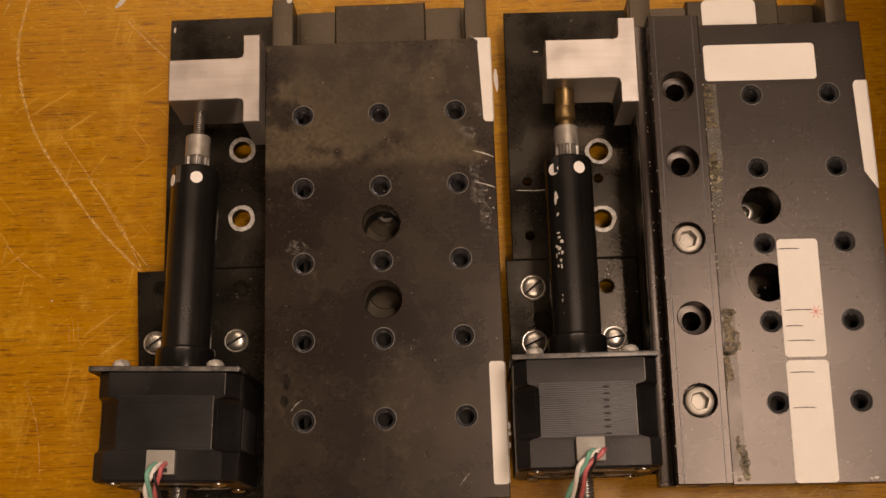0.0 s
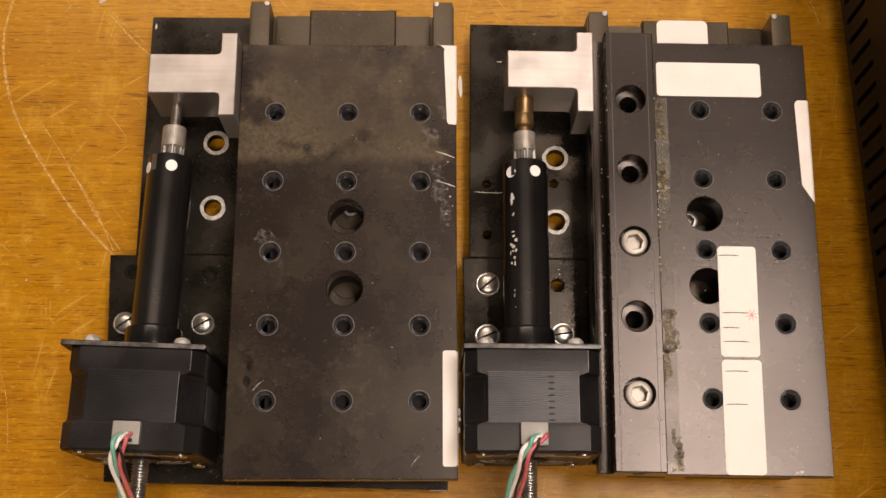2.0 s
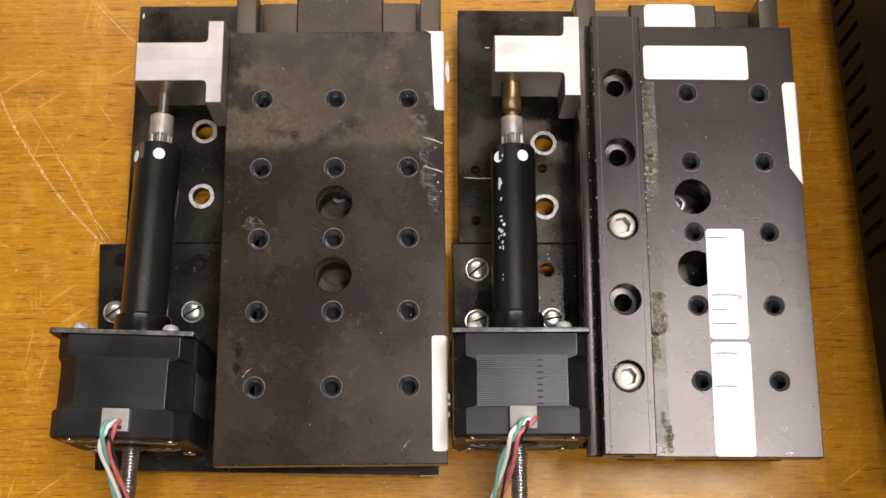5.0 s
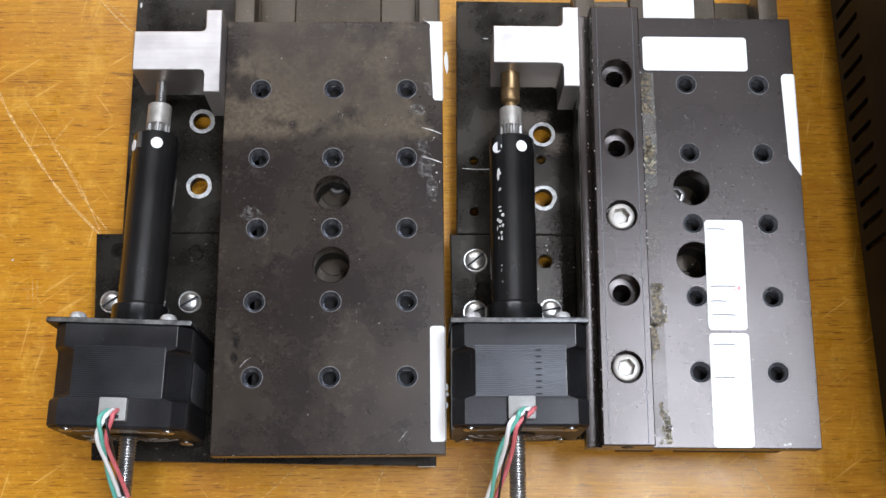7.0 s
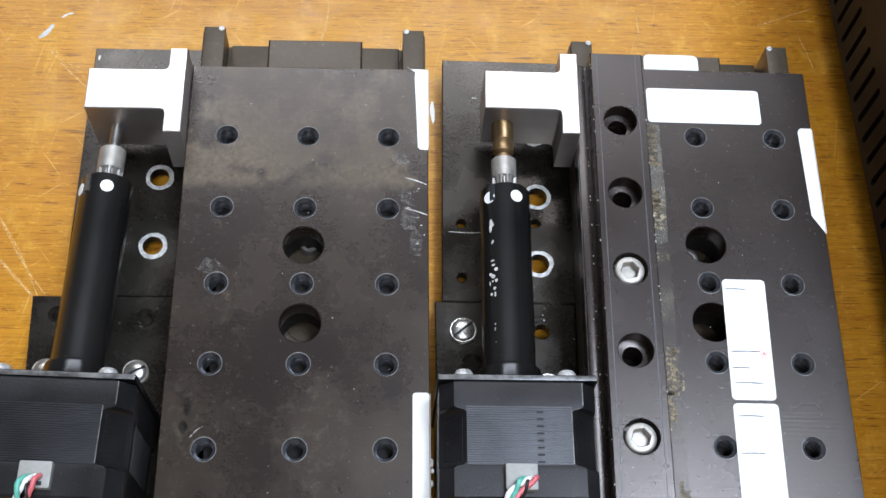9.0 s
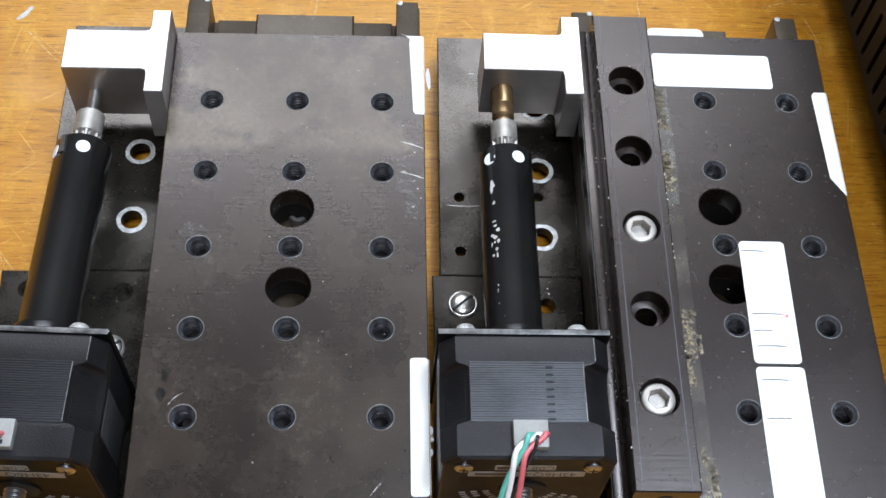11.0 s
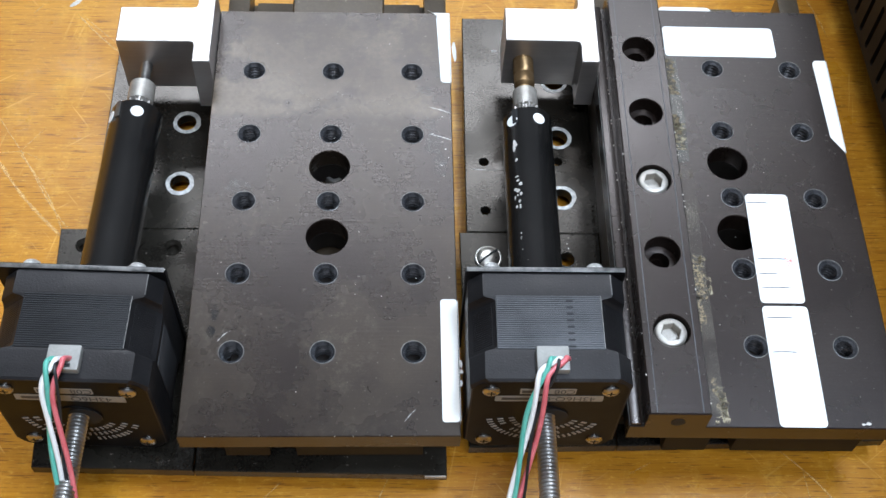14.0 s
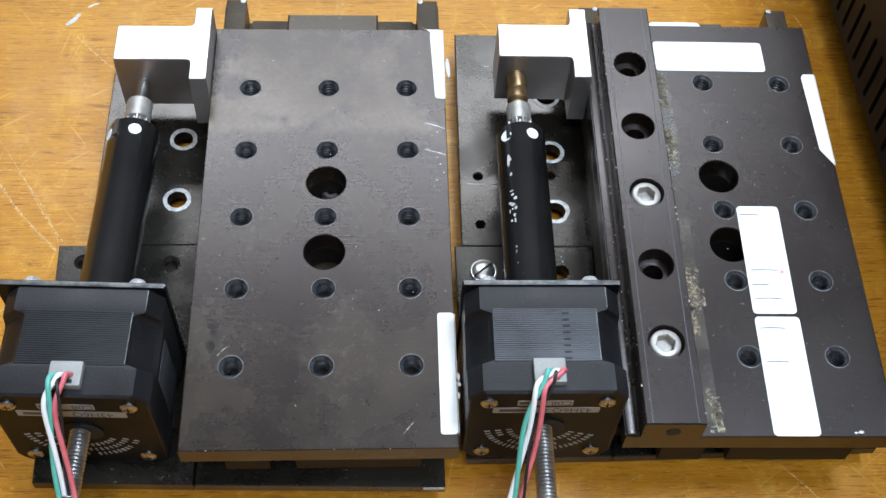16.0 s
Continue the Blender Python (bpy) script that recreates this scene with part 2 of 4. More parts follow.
HANDLED = thin_film("dull handled film", (0.15, 0.125, 0.085), (0.04, 0.36), 0.42, 38, (0.42, 0.58))
TAPE = thin_film("yellowed clear tape", (0.26, 0.24, 0.2), (0.08, 0.4), 0.3, 160)
SCRATCH = thin_film("scratch in varnish", (0.78, 0.49, 0.16), (0.05, 0.70), 0.6, 700)
CHIP = surface("pale chip", (0.36, 0.34, 0.30), (0.62, 0.59, 0.54), 300, 1500, (0.5, 0.7))
CASE_GREY = surface("dark grey case paint", (0.005, 0.0045, 0.004), (0.009, 0.008, 0.007), 30, 1200, (0.5, 0.65), 0, 0.3, (1, 1, 1), None, 0.2)
# black put in for the shade inside slots and holes; also case shell, feet
VOID = surface("unlit black interior", (0.006, 0.006, 0.006), (0.01, 0.01, 0.01), 30, 900, (0.7, 0.8))
WOOD = varnished_wood("orange varnished wood")
WALL = surface("off-white wall paint", (0.22, 0.20, 0.18), (0.27, 0.25, 0.23), 2, 60, (0.7, 0.8))
CEILING = surface("white ceiling", (0.50, 0.48, 0.45), (0.56, 0.54, 0.51), 2, 60, (0.8, 0.9))
CARPET = surface("grey floor", (0.12, 0.12, 0.12), (0.2, 0.19, 0.18), 3, 200, (0.8, 0.9))


def glow(name, colour, strength):
    m, tree, bsdf = nodes_of(name)
    bsdf.inputs["Emission Color"].default_value = (*colour, 1)
    bsdf.inputs["Emission Strength"].default_value = strength
    return m


LAMP_GLASS = glow("lamp diffuser", LAMP_COLOUR, 4.0)

# ---- mesh helpers, in millimetres ----


def finish(name, bm, material, parent=None, label="", angle=38):
    bmesh.ops.recalc_face_normals(bm, faces=bm.faces)
    bmesh.ops.scale(bm, vec=(MM, MM, MM), verts=bm.verts)
    me = bpy.data.meshes.new(name)
    bm.to_mesh(me)
    bm.free()
    me.materials.append(material)
    me.polygons.foreach_set("use_smooth", [True] * len(me.polygons))
    me.set_sharp_from_angle(angle=radians(angle))
    ob = new(name, me)
    ob.parent = parent
    if label:
        tagged(ob, label)
    return ob


def part(name, bm, material, parent, label="", angle=38):
    return finish(name, bm, material, parent, label, angle)


def circle(x, y, r, n=24, jag=0.0):
    return [(x + (r + random.uniform(-jag, jag)) * math.cos(2 * math.pi * k / n), y + (r + random.uniform(-jag, jag)) * math.sin(2 * math.pi * k / n)) for k in range(n)]


def rect(x0, x1, y0, y1):
    return [(x0, y0), (x1, y0), (x1, y1), (x0, y1)]


def rounded(x0, x1, y0, y1, r, n=5):
    pts = []
    for cx, cy, a in ((x1 - r, y0 + r, -90), (x1 - r, y1 - r, 0), (x0 + r, y1 - r, 90), (x0 + r, y0 + r, 180)):
        pts += [(cx + r * math.cos(radians(a + 90 * k / n)), cy + r * math.sin(radians(a + 90 * k / n))) for k in range(n + 1)]
    return pts


def inset(pts, c):
    out, n = [], len(pts)
    for k in range(n):
        p, a, b = Vector(pts[k]), Vector(pts[k - 1]), Vector(pts[(k + 1) % n])
        u, w = (p - a).normalized(), (b - p).normalized()
        nrm = Vector((-u.y - w.y, u.x + w.x))
        nrm = nrm / max(nrm.length_squared / 2, 1e-6)
        out.append(tuple(p + nrm * c))
    return out


def ring_of(bm, pts, z):
    return [bm.verts.new((x, y, z)) for x, y in pts]


def bridge(bm, a, b):
    n = len(a)
    for k in range(n):
        bm.faces.new((a[k], a[(k + 1) % n], b[(k + 1) % n], b[k]))


def fill(bm, loops):
    edges = []
    for loop in loops:
        for k in range(len(loop)):
            pair = (loop[k], loop[(k + 1) % len(loop)])
            edges.append(bm.edges.get(pair) or bm.edges.new(pair))
    bmesh.ops.triangle_fill(bm, use_beauty=True, use_dissolve=False, edges=edges)


def slab(outline, z0, z1, holes=(), c=0.3, bm=None):
    """A plate with chamfered upper edge and holes. A hole is a list of rings, each a list of points and a height, from the top
    down; one that ends above z0 is blind and gets a floor."""
    bm = bm or bmesh.new()
    top, edge, low = ring_of(bm, inset(outline, c), z1), ring_of(bm, outline, z1 - c), ring_of(bm, outline, z0)
    bridge(bm, top, edge), bridge(bm, edge, low)
    tops, lows = [top], [low]
    for hole in holes:
        rings = [ring_of(bm, pts, z) for pts, z in hole]
        for a, b in zip(rings, rings[1:]):
            bridge(bm, a, b)
        tops.append(rings[0])
        if hole[-1][1] <= z0 + 1e-6:
            lows.append(rings[-1])
        else:
            bm.faces.new(rings[-1])
    fill(bm, tops), fill(bm, lows)
    return bm


def drilled(x, y, r, z0, z1, c=0.3, n=28):
    return [(circle(x, y, r + c, n), z1), (circle(x, y, r, n), z1 - c), (circle(x, y, r, n), z0)]


def threaded(x, y, z0, z1, r=2.95, pitch=0.8, n=24):
    rings, z = [(circle(x, y, r + 0.45, n), z1), (circle(x, y, r, n), z1 - 0.55)], z1 - 0.9
    while z > z0 + 1.0:
        rings += [(circle(x, y, r - 0.48, n), z), (circle(x, y, r, n), z - pitch / 2)]
        z -= pitch
    return rings + [(circle(x, y, r, n), z0)]


def bored(x, y, r, depth, r2, z0, z1, n=28):
    return [(circle(x, y, r + 0.25, n), z1), (circle(x, y, r, n), z1 - 0.25), (circle(x, y, r, n), z1 - depth), (circle(x, y, r2, n), z1 - depth - 0.2), (circle(x, y, r2, n), z0)]


def box(x0, x1, y0, y1, z0, z1, b=0.4, bm=None, seg=2):
    made = bmesh.new()
    bmesh.ops.create_cube(made, size=1, matrix=Matrix.LocRotScale(((x0 + x1) / 2, (y0 + y1) / 2, (z0 + z1) / 2), None, (x1 - x0, y1 - y0, z1 - z0)))
    if b:
        bmesh.ops.bevel(made, geom=made.edges[:], offset=b, segments=seg, affect="EDGES", profile=0.6)
    return made if bm is None else merge(bm, made)


def merge(bm, other, m=None):
    if m is not None:
        bmesh.ops.transform(other, matrix=m, verts=other.verts)
    me = bpy.data.meshes.new("joined")
    other.to_mesh(me)
    other.free()
    bm.from_mesh(me)
    bpy.data.meshes.remove(me)
    return bm


def lathe(profile, n=32, flute=0.0, flutes=0):
    """A body turned about z from (radius, height) pairs, closed at both ends; flute: depth of lengthwise grooves."""
    bm, rings = bmesh.new(), []
    for r, z in profile:
        rings.append([bm.verts.new(((r - (flute if flutes and (k * flutes * 2 // n) % 2 else 0)) * math.cos(2 * math.pi * k / n),
                                    (r - (flute if flutes and (k * flutes * 2 // n) % 2 else 0)) * math.sin(2 * math.pi * k / n), z)) for k in range(n)])
    for a, b in zip(rings, rings[1:]):
        bridge(bm, a, b)
    bm.faces.new(rings[0]), bm.faces.new(rings[-1])
    return bm


ALONG_Y = Matrix.Rotation(radians(-90), 4, "X")  # z of a turned body becomes y


def moved(bm, x=0, y=0, z=0, turn=None):
    if turn is not None:
        bmesh.ops.transform(bm, matrix=turn, verts=bm.verts)
    bmesh.ops.translate(bm, vec=(x, y, z), verts=bm.verts)
    return bm


def smooth_path(pts, steps=10):
    out, p = [], [Vector(pts[0])] + [Vector(q) for q in pts] + [Vector(pts[-1])]
    for k in range(1, len(p) - 2):
        for s in range(steps):
            t = s / steps
            a, b, c, d = p[k - 1], p[k], p[k + 1], p[k + 2]
            out.append(0.5 * (2 * b + (c - a) * t + (2 * a - 5 * b + 4 * c - d) * t * t + (3 * b - a - 3 * c + d) * t ** 3))
    return out + [p[-2]]


def sweep(path, r, n=8):
    bm, rings, side = bmesh.new(), [], Vector((1, 0, 0))
    for k, q in enumerate(path):
        d = (path[min(k + 1, len(path) - 1)] - path[max(k - 1, 0)]).normalized()
        side = (side - d * side.dot(d)).normalized()
        up = d.cross(side)
        rings.append([bm.verts.new(q + r * (math.cos(2 * math.pi * j / n) * side + math.sin(2 * math.pi * j / n) * up)) for j in range(n)])
    for a, b in zip(rings, rings[1:]):
        bridge(bm, a, b)
    bm.faces.new(rings[0]), bm.faces.new(rings[-1])
    return bm


def ribbon(pts, z, w, jitter=0.0):
    """A thin flat strip along points of the plan, tapered at both ends."""
    bm, path = bmesh.new(), smooth_path([(x, y, z) for x, y in pts], 8)
    pairs = []
    for k, q in enumerate(path):
        d = (path[min(k + 1, len(path) - 1)] - path[max(k - 1, 0)]).normalized()
        half = w / 2 * min(1, 0.25 + k / 4, 0.25 + (len(path) - 1 - k) / 4) * random.uniform(1 - jitter, 1 + jitter)
        s = Vector((-d.y, d.x, 0)) * half
        pairs.append((bm.verts.new(q + s), bm.verts.new(q - s)))
    for a, b in zip(pairs, pairs[1:]):
        bm.faces.new((a[0], b[0], b[1], a[1]))
    return bm


def flake(x, y, z, rx, ry, n=11, thick=0.12):
    pts = [(x + rx * random.uniform(0.55, 1.05) * math.cos(2 * math.pi * k / n), y + ry * random.uniform(0.55, 1.05) * math.sin(2 * math.pi * k / n)) for k in range(n)]
    return slab(pts, z, z + thick, (), 0.03)


def lettering(text, size, place, material, parent, name):
    """Flat letters of the built-in font, made into a mesh."""
    data = bpy.data.curves.new(name, "FONT")
    data.body, data.size, data.align_x, data.align_y = text, size * MM, "CENTER", "CENTER"
    ob = new(name, data)
    me = bpy.data.meshes.new_from_object(ob.evaluated_get(bpy.context.evaluated_depsgraph_get()))
    bpy.data.objects.remove(ob)
    me.materials.append(material)
    letters = new(name, me)
    letters.parent, letters.matrix_basis = parent, place
    return letters


# ---- room and table ----
def room():
    for name, x0, x1, y0, y1 in (("wall_north", -2000, 2000, 1900, 2000), ("wall_south", -2000, 2000, -2000, -1900), ("wall_east", 1900, 2000, -1900, 1900), ("wall_west", -2000, -1900, -1900, 1900)):
        tagged(finish(name, box(x0, x1, y0, y1, -740, 1880, 0), WALL), "plain dull grey painted room wall", "wall", kind="structure")
    tagged(finish("ceiling", box(-2000, 2000, -2000, 2000, 1880, 1950, 0), CEILING), "plain pale ceiling of the room", "ceiling", kind="structure")
    tagged(finish("floor", box(-2000, 2000, -2000, 2000, -800, -740, 0), CARPET), "plain grey floor of the room", "floor", kind="structure")
    # panels out of view; the last one only houses the added front fill
    for x, y, hx, hy in ((-100, 1520, 850, 250), (530, 100, 200, 300), (100, -850, 350, 150)):
        lamp = tagged(new("unseen_ceiling_light"), "long white ceiling light with a frosted panel, out of view", "ceiling light", "ceiling lights")
        part("housing", moved(slab(rounded(-hx - 40, hx + 40, -hy - 40, hy + 40, 20), 0, 40, (), 4), x, y, 1842), CEILING, lamp)
        part("diffuser", moved(box(-hx, hx, -hy, hy, 0, 8, 2), x, y, 1834), LAMP_GLASS, lamp, "glowing frosted panel")


def table():
    t = tagged(new("table"), "orange varnished wooden table, scratched and worn", "table")
    part("tabletop", box(-700, 700, -420, 480, -28, 0, 1.5), WOOD, t)
    for x in (-640, 640):
        for y in (-370, 430):
            part("leg", box(x - 25, x + 25, y - 25, y + 25, -740, -28, 3), WOOD, t)
    scratches = [([(-128, 128), (-130.8, 115.6), (-133.8, 98.8), (-133.8, 87.1), (-130.6, 72.0), (-124.6, 57.1), (-112.2, 37.9), (-100.8, 22.4), (-86, 7)], 1.3),
                 ([(-117.6, 59.7), (-106.3, 43.3), (-98.1, 29.5), (-92.3, 20.1), (-83, 8)], 0.5), ([(-106.2, 41.6), (-100.5, 34.4), (-93.5, 23.4), (-89.3, 14.7), (-85, 6)], 0.6),
                 ([(-106.2, 42.2), (-102.4, 47.7), (-98.9, 52.6)], 0.4), ([(-95.5, 104.2), (-86.9, 94.6), (-77, 85)], 0.9), ([(-93.9, 104.2), (-85.9, 96.3), (-78, 89)], 0.5),
                 ([(3, 131), (2.4, 118), (-0.1, 106.9)], 1.1), ([(-140.9, 106.1), (-138.7, 110.9), (-136.9, 115.6)], 0.8), ([(-111.4, 104.5), (-108.4, 109.2)], 0.5),
                 ([(-110.9, -9.7), (-110.1, -17.9)], 0.3), ([(-109.3, -9.3), (-108.6, -17.5)], 0.3), ([(-107.7, -8.9), (-107, -17.5)], 0.3), ([(-112.6, -12.8), (-105.6, -12.2)], 0.3),
                 ([(-115, 41), (-106.2, 42.2), (-98.6, 38.8)], 0.4), ([(-12, -74), (-17.5, -79.9), (-24, -86)], 0.5), ([(18, -74), (14.6, -81.6)], 0.5), ([(133, -65), (143.9, -76.4), (154, -92)], 0.8),
                 ([(139.8, -71.1), (141.2, -92)], 0.5), ([(88, -73), (95.2, -69.4)], 0.5), ([(174.5, 116), (177.4, 106), (179.2, 97)], 0.5), ([(160, 119.5), (171.4, 123.8), (182, 127.8)], 0.6),
                 ([(172, 121.6), (184, 122)], 0.4), ([(115.4, 122.3), (115.7, 112.4)], 0.7), ([(-135, 20), (-128, 12), (-120, 6)], 0.4), ([(-125, -30), (-120, -45), (-118, -62)], 0.4), ([(-145, 60), (-138, 52)], 0.4)]
    for pts, w in scratches:
        part("scratch", ribbon(pts, 0.06, w * 0.72, 0.45), SCRATCH, t, "pale scratch in the varnish")
    part("paint_mark", ribbon([(-99, 108), (-96.5, 110.5), (-94.5, 114)], 0.08, 1.6, 0.4), CHIP, t, "small white paint mark")
    part("paint_mark", ribbon([(-92, 117), (-90, 118.5), (-88, 119)], 0.08, 0.7, 0.4), CHIP, t, "small white paint mark")
    for x, y in ((-117, -2), (-75, -95), (75, -92), (-100, -60), (-140, 75)):
        part("fleck", flake(x, y, 0, 0.5, 0.4, 7), CHIP, t, "tiny pale fleck")


# ---- parts of a linear stage ----
def slotted_screw(parent, x, y, z, r, turn, name="slotted_screw", material=SCREW_HEAD):
    dome = [(r * 0.6, 0.0), (r, 0.02), (r, 0.55), (r * 0.93, 0.8), (r * 0.87, 0.78), (r * 0.85, 0.45), (r * 0.83, 0.85), (r * 0.7, 1.35), (r * 0.45, 1.68), (r * 0.15, 1.78)]
    head = lathe(dome, 36)
    screw = part(name, moved(head, x, y, z), material, parent, "bright slotted screw head")
    slot = box(-r * 0.84, r * 0.84, -0.36, 0.36, 0.6, 1.83, 0)
    part("slot", moved(slot, x, y, z, Matrix.Rotation(radians(turn), 4, "Z")), VOID, screw)
    return screw


def socket_screw(parent, x, y, z, r=4.6, hexagon=2.3, height=5.0, material=SCREW_BRIGHT):
    """A cap screw with a hexagon socket; z is its top."""
    def six(r):
        return [(x + r / math.cos(radians((10 * k) % 60 - 30)) * math.cos(radians(10 * k + 12)), y + r / math.cos(radians((10 * k) % 60 - 30)) * math.sin(radians(10 * k + 12))) for k in range(36)]

    bm = bmesh.new()
    rings = [ring_of(bm, pts, h) for pts, h in ((circle(x, y, r, 36), z - height), (circle(x, y, r, 36), z - 0.7), (circle(x, y, r * 0.95, 36), z - 0.2), (circle(x, y, r * 0.87, 36), z), (six(hexagon * 1.1), z), (six(hexagon), z - 0.3), (six(hexagon), z - 2.8))]
    for a, b in zip(rings, rings[1:]):
        bridge(bm, a, b)
    bm.faces.new(rings[0]), bm.faces.new(rings[-1])
    return part("socket_screw", bm, material, parent, "bright hexagon socket cap screw")


def rim(parent, x, y, z, r_in, r_out):
    lobes = [random.uniform(-0.35, 0.3) for k in range(9)]
    edge = []
    for k in range(54):
        a = 2 * math.pi * k / 54
        r = r_out + lobes[k // 6] * 0.55 + lobes[(k // 6 + 1) % 9] * 0.45 * (k % 6) / 6 + random.uniform(-0.1, 0.1)
        edge.append((x + r * math.cos(a), y + r * math.sin(a)))
    bm = slab(edge, z, z + 0.12, [[(circle(x, y, r_in, 54, 0.06), z + 0.12), (circle(x, y, r_in, 54, 0.0), z)]], 0.02)
    part("bare_rim", bm, BARE_RING, parent, "bare metal rim round a bolt hole")


def bracket(parent, x0, x1, x2, y0, y1, f0, f1, z0, z1):
    """A T-shaped block: stem from x0 to x1, flange from x1 to x2."""
    r = 1.6
    pts = [(x0, y0), (x1 - r, y0), (x1 - 0.4, y0 - 0.4), (x1, y0 - r), (x1, f0), (x2, f0), (x2, f1), (x1, f1), (x1, y1 + r), (x1 - 0.4, y1 + 0.4), (x1 - r, y1), (x0, y1)]
    return part("drive_bracket", slab(pts, z0, z1, (), 0.25), RAW_ALU, parent, "T-shaped machined aluminium bracket")


def motor(parent, ears, bumps, turn, x, y, wires, codes):
    """A square stepper motor with its tube, drive shaft and lead screw. Its own frame: x across, y along the shaft, front flange at y 0, axis at height 0."""
    place = Matrix.Translation((x * MM, y * MM, 33.6 * MM)) @ Matrix.Rotation(radians(turn), 4, "Z")

    def own(name, bm, material, label="", under=None, angle=38):
        ob = part(name, bm, material, under or parent, label, angle)
        if under is None:
            ob.matrix_basis = place
        return ob

    def outline(w, cut):
        return [(-w + cut, -w), (w - cut, -w), (w, -w + cut), (w, w - cut), (w - cut, w), (-w + cut, w), (-w, w - cut), (-w, -w + cut)]

    upright = Matrix.Rotation(radians(90), 4, "X")  # plan (x, y) becomes (x, z), height becomes -y

    def standing(pts, a, b, c=0.3, holes=()):
        return moved(slab(pts, a, b, holes, c), turn=upright)

    flange = own("motor_flange", standing(rounded(-21.5 - ears, 21.5, -22.8, 21.6, 1.2), 0.0, 1.6, 0.15), MOTOR_BLACK, "thin black flange plate with a worn edge")
    for k in range(bumps):
        own("chip", flake(-20 + k * 41 / max(bumps - 1, 1) + random.uniform(-0.8, 0.8), -0.7 + random.uniform(-0.3, 0.3), 21.55, random.uniform(0.12, 0.5), random.uniform(0.12, 0.3), 7, 0.1), CHIP, "", flange)
    own("worn_ridge", box(-21.2 - ears, 21.2, -1.5, -0.15, 21.5, 21.66, 0.05), WORN_EDGE, "worn pale edge of the flange", flange)
    casing = bmesh.new()
    sections = []
    for depth, cut, w in ((1.6, 4.2, 20.9), (1.9, 3.8, 21.05), (8.4, 3.8, 21.05), (8.9, 4.1, 21.05), (9.3, 5.2, 21.0), (9.6, 6.3, 21.0), (10.2, 7.0, 21.0), (11.6, 7.3, 21.0), (22.6, 7.3, 21.0), (23.9, 7.0, 21.0),
                          (24.4, 6.3, 21.0), (24.7, 5.2, 21.0), (25.1, 4.1, 21.05), (25.6, 3.8, 21.1), (32.9, 3.8, 21.1), (33.6, 4.4, 20.6)):
        sections.append([casing.verts.new((px, -depth, pz)) for px, pz in outline(w, cut)])
    for front, rear in zip(sections, sections[1:]):
        bridge(casing, front, rear)
    casing.faces.new(sections[0]), casing.faces.new(sections[-1])
    body = own("motor_body", casing, CASING, "black motor casing with scooped corners", None, 30)
    own("rear_plate", standing(rounded(-20.2, 20.2, -20.2, 20.2, 4.6), 33.6, 33.64, 0.02), MOTOR_BLACK, "", body)
    steel = STACK if bumps > 9 else STACK_BLACK
    own("lamination_pad", box(-14.0, 14.0, -24.5, -8.6, 17.5, 21.12, 0.1), steel, "ribbed grey lamination pad" if bumps > 9 else "ribbed black lamination pad", body)
    for k in range(25):
        yy = -24.4 + k * 0.635
        own("lamination", box(-13.95, 13.95, yy, yy + 0.43, 21.0, 21.24 + random.uniform(0, 0.05), 0.06, None, 1), steel, "", body)
        for side in (-1, 1):
            rib = moved(box(-3.4, 3.4, yy, yy + 0.43, -0.2, 0.12, 0.05, None, 1), 17.35, 0, 17.35, Matrix.Rotation(radians(45), 4, "Y"))
            if side < 0:
                bmesh.ops.scale(rib, vec=(-1, 1, 1), verts=rib.verts)
            own("lamination", rib, CASING, "", body)
    own("worn_ridge", box(13.85, 14.15, -24.2, -8.8, 21.1, 21.3, 0.05), WORN_EDGE, "", body)
    own("worn_ridge", box(17.0, 17.3, -8.2, -2.0, 20.9, 21.08, 0.05), WORN_EDGE, "", body)
    for k in range(8):
        own("weld_notch", box(4.6, 6.4, -24.0 + k * 1.93, -23.5 + k * 1.93, 21.0, 21.34, 0), VOID, "", body)
    for s in (-1, 1):
        own("side_pad", box(s * 20.5 - 0.6, s * 20.5 + 0.6, -23.5, -11, -11, 11, 0.3), STACK, "", body)
    boss = own("rear_boss", standing(circle(0, 0, 6.0, 28), 33.6, 34.0, 0.2), MOTOR_BLACK, "", body)
    own("shaft_hole", standing(circle(1.6, 0.2, 4.6, 24), 34.0, 34.12, 0.05), VOID, "", body)
    for sx in (-1, 1):
        for sz in (-1, 1):
            head = lathe([(2.3, 0), (2.3, 0.4), (1.9, 0.8), (1.0, 1.0)], 20)
            screw = own("case_screw", moved(head, sx * 15.5, -33.6, sz * 15.5, Matrix.Rotation(radians(90), 4, "X")), SHINY_STEEL, "small cross-head case screw", body)
            for w, h in ((1.1, 0.22), (0.22, 1.1)):
                own("case_screw_slot", box(sx * 15.5 - w, sx * 15.5 + w, -34.66, -34.3, sz * 15.5 - h, sz * 15.5 + h, 0), VOID, "", body)
    for sx in (-14.5, 13.5):
        head = lathe([(2.6, 0), (2.6, 1.0), (2.0, 1.9), (0.9, 2.3)], 20)
        own("flange_screw", moved(head, sx, 0.0, 18.6, ALONG_Y), BARE_RING, "pale screw head on the flange", body)
    # rear stickers and embossed bars
    for x0, x1, z0, z1, words, size, at in ((-14.2, 14.2, 9.2, 12.4, codes[0], 3.5, -9.0), (-6.6, 8.0, 13.6, 16.6, codes[1], 3.3, -6.0)):
        label = own("type_sticker", standing(rounded(-x1, -x0, z0, z1, 0.3), 33.6, 33.72, 0.02), NYLON, "off-white printed sticker", body)
        m = Matrix.Translation((-at * MM * 0.6, -33.76 * MM, (z0 + z1) / 2 * MM)) @ Matrix.Rotation(radians(90), 4, "X") @ Matrix.Rotation(radians(180), 4, "Z")
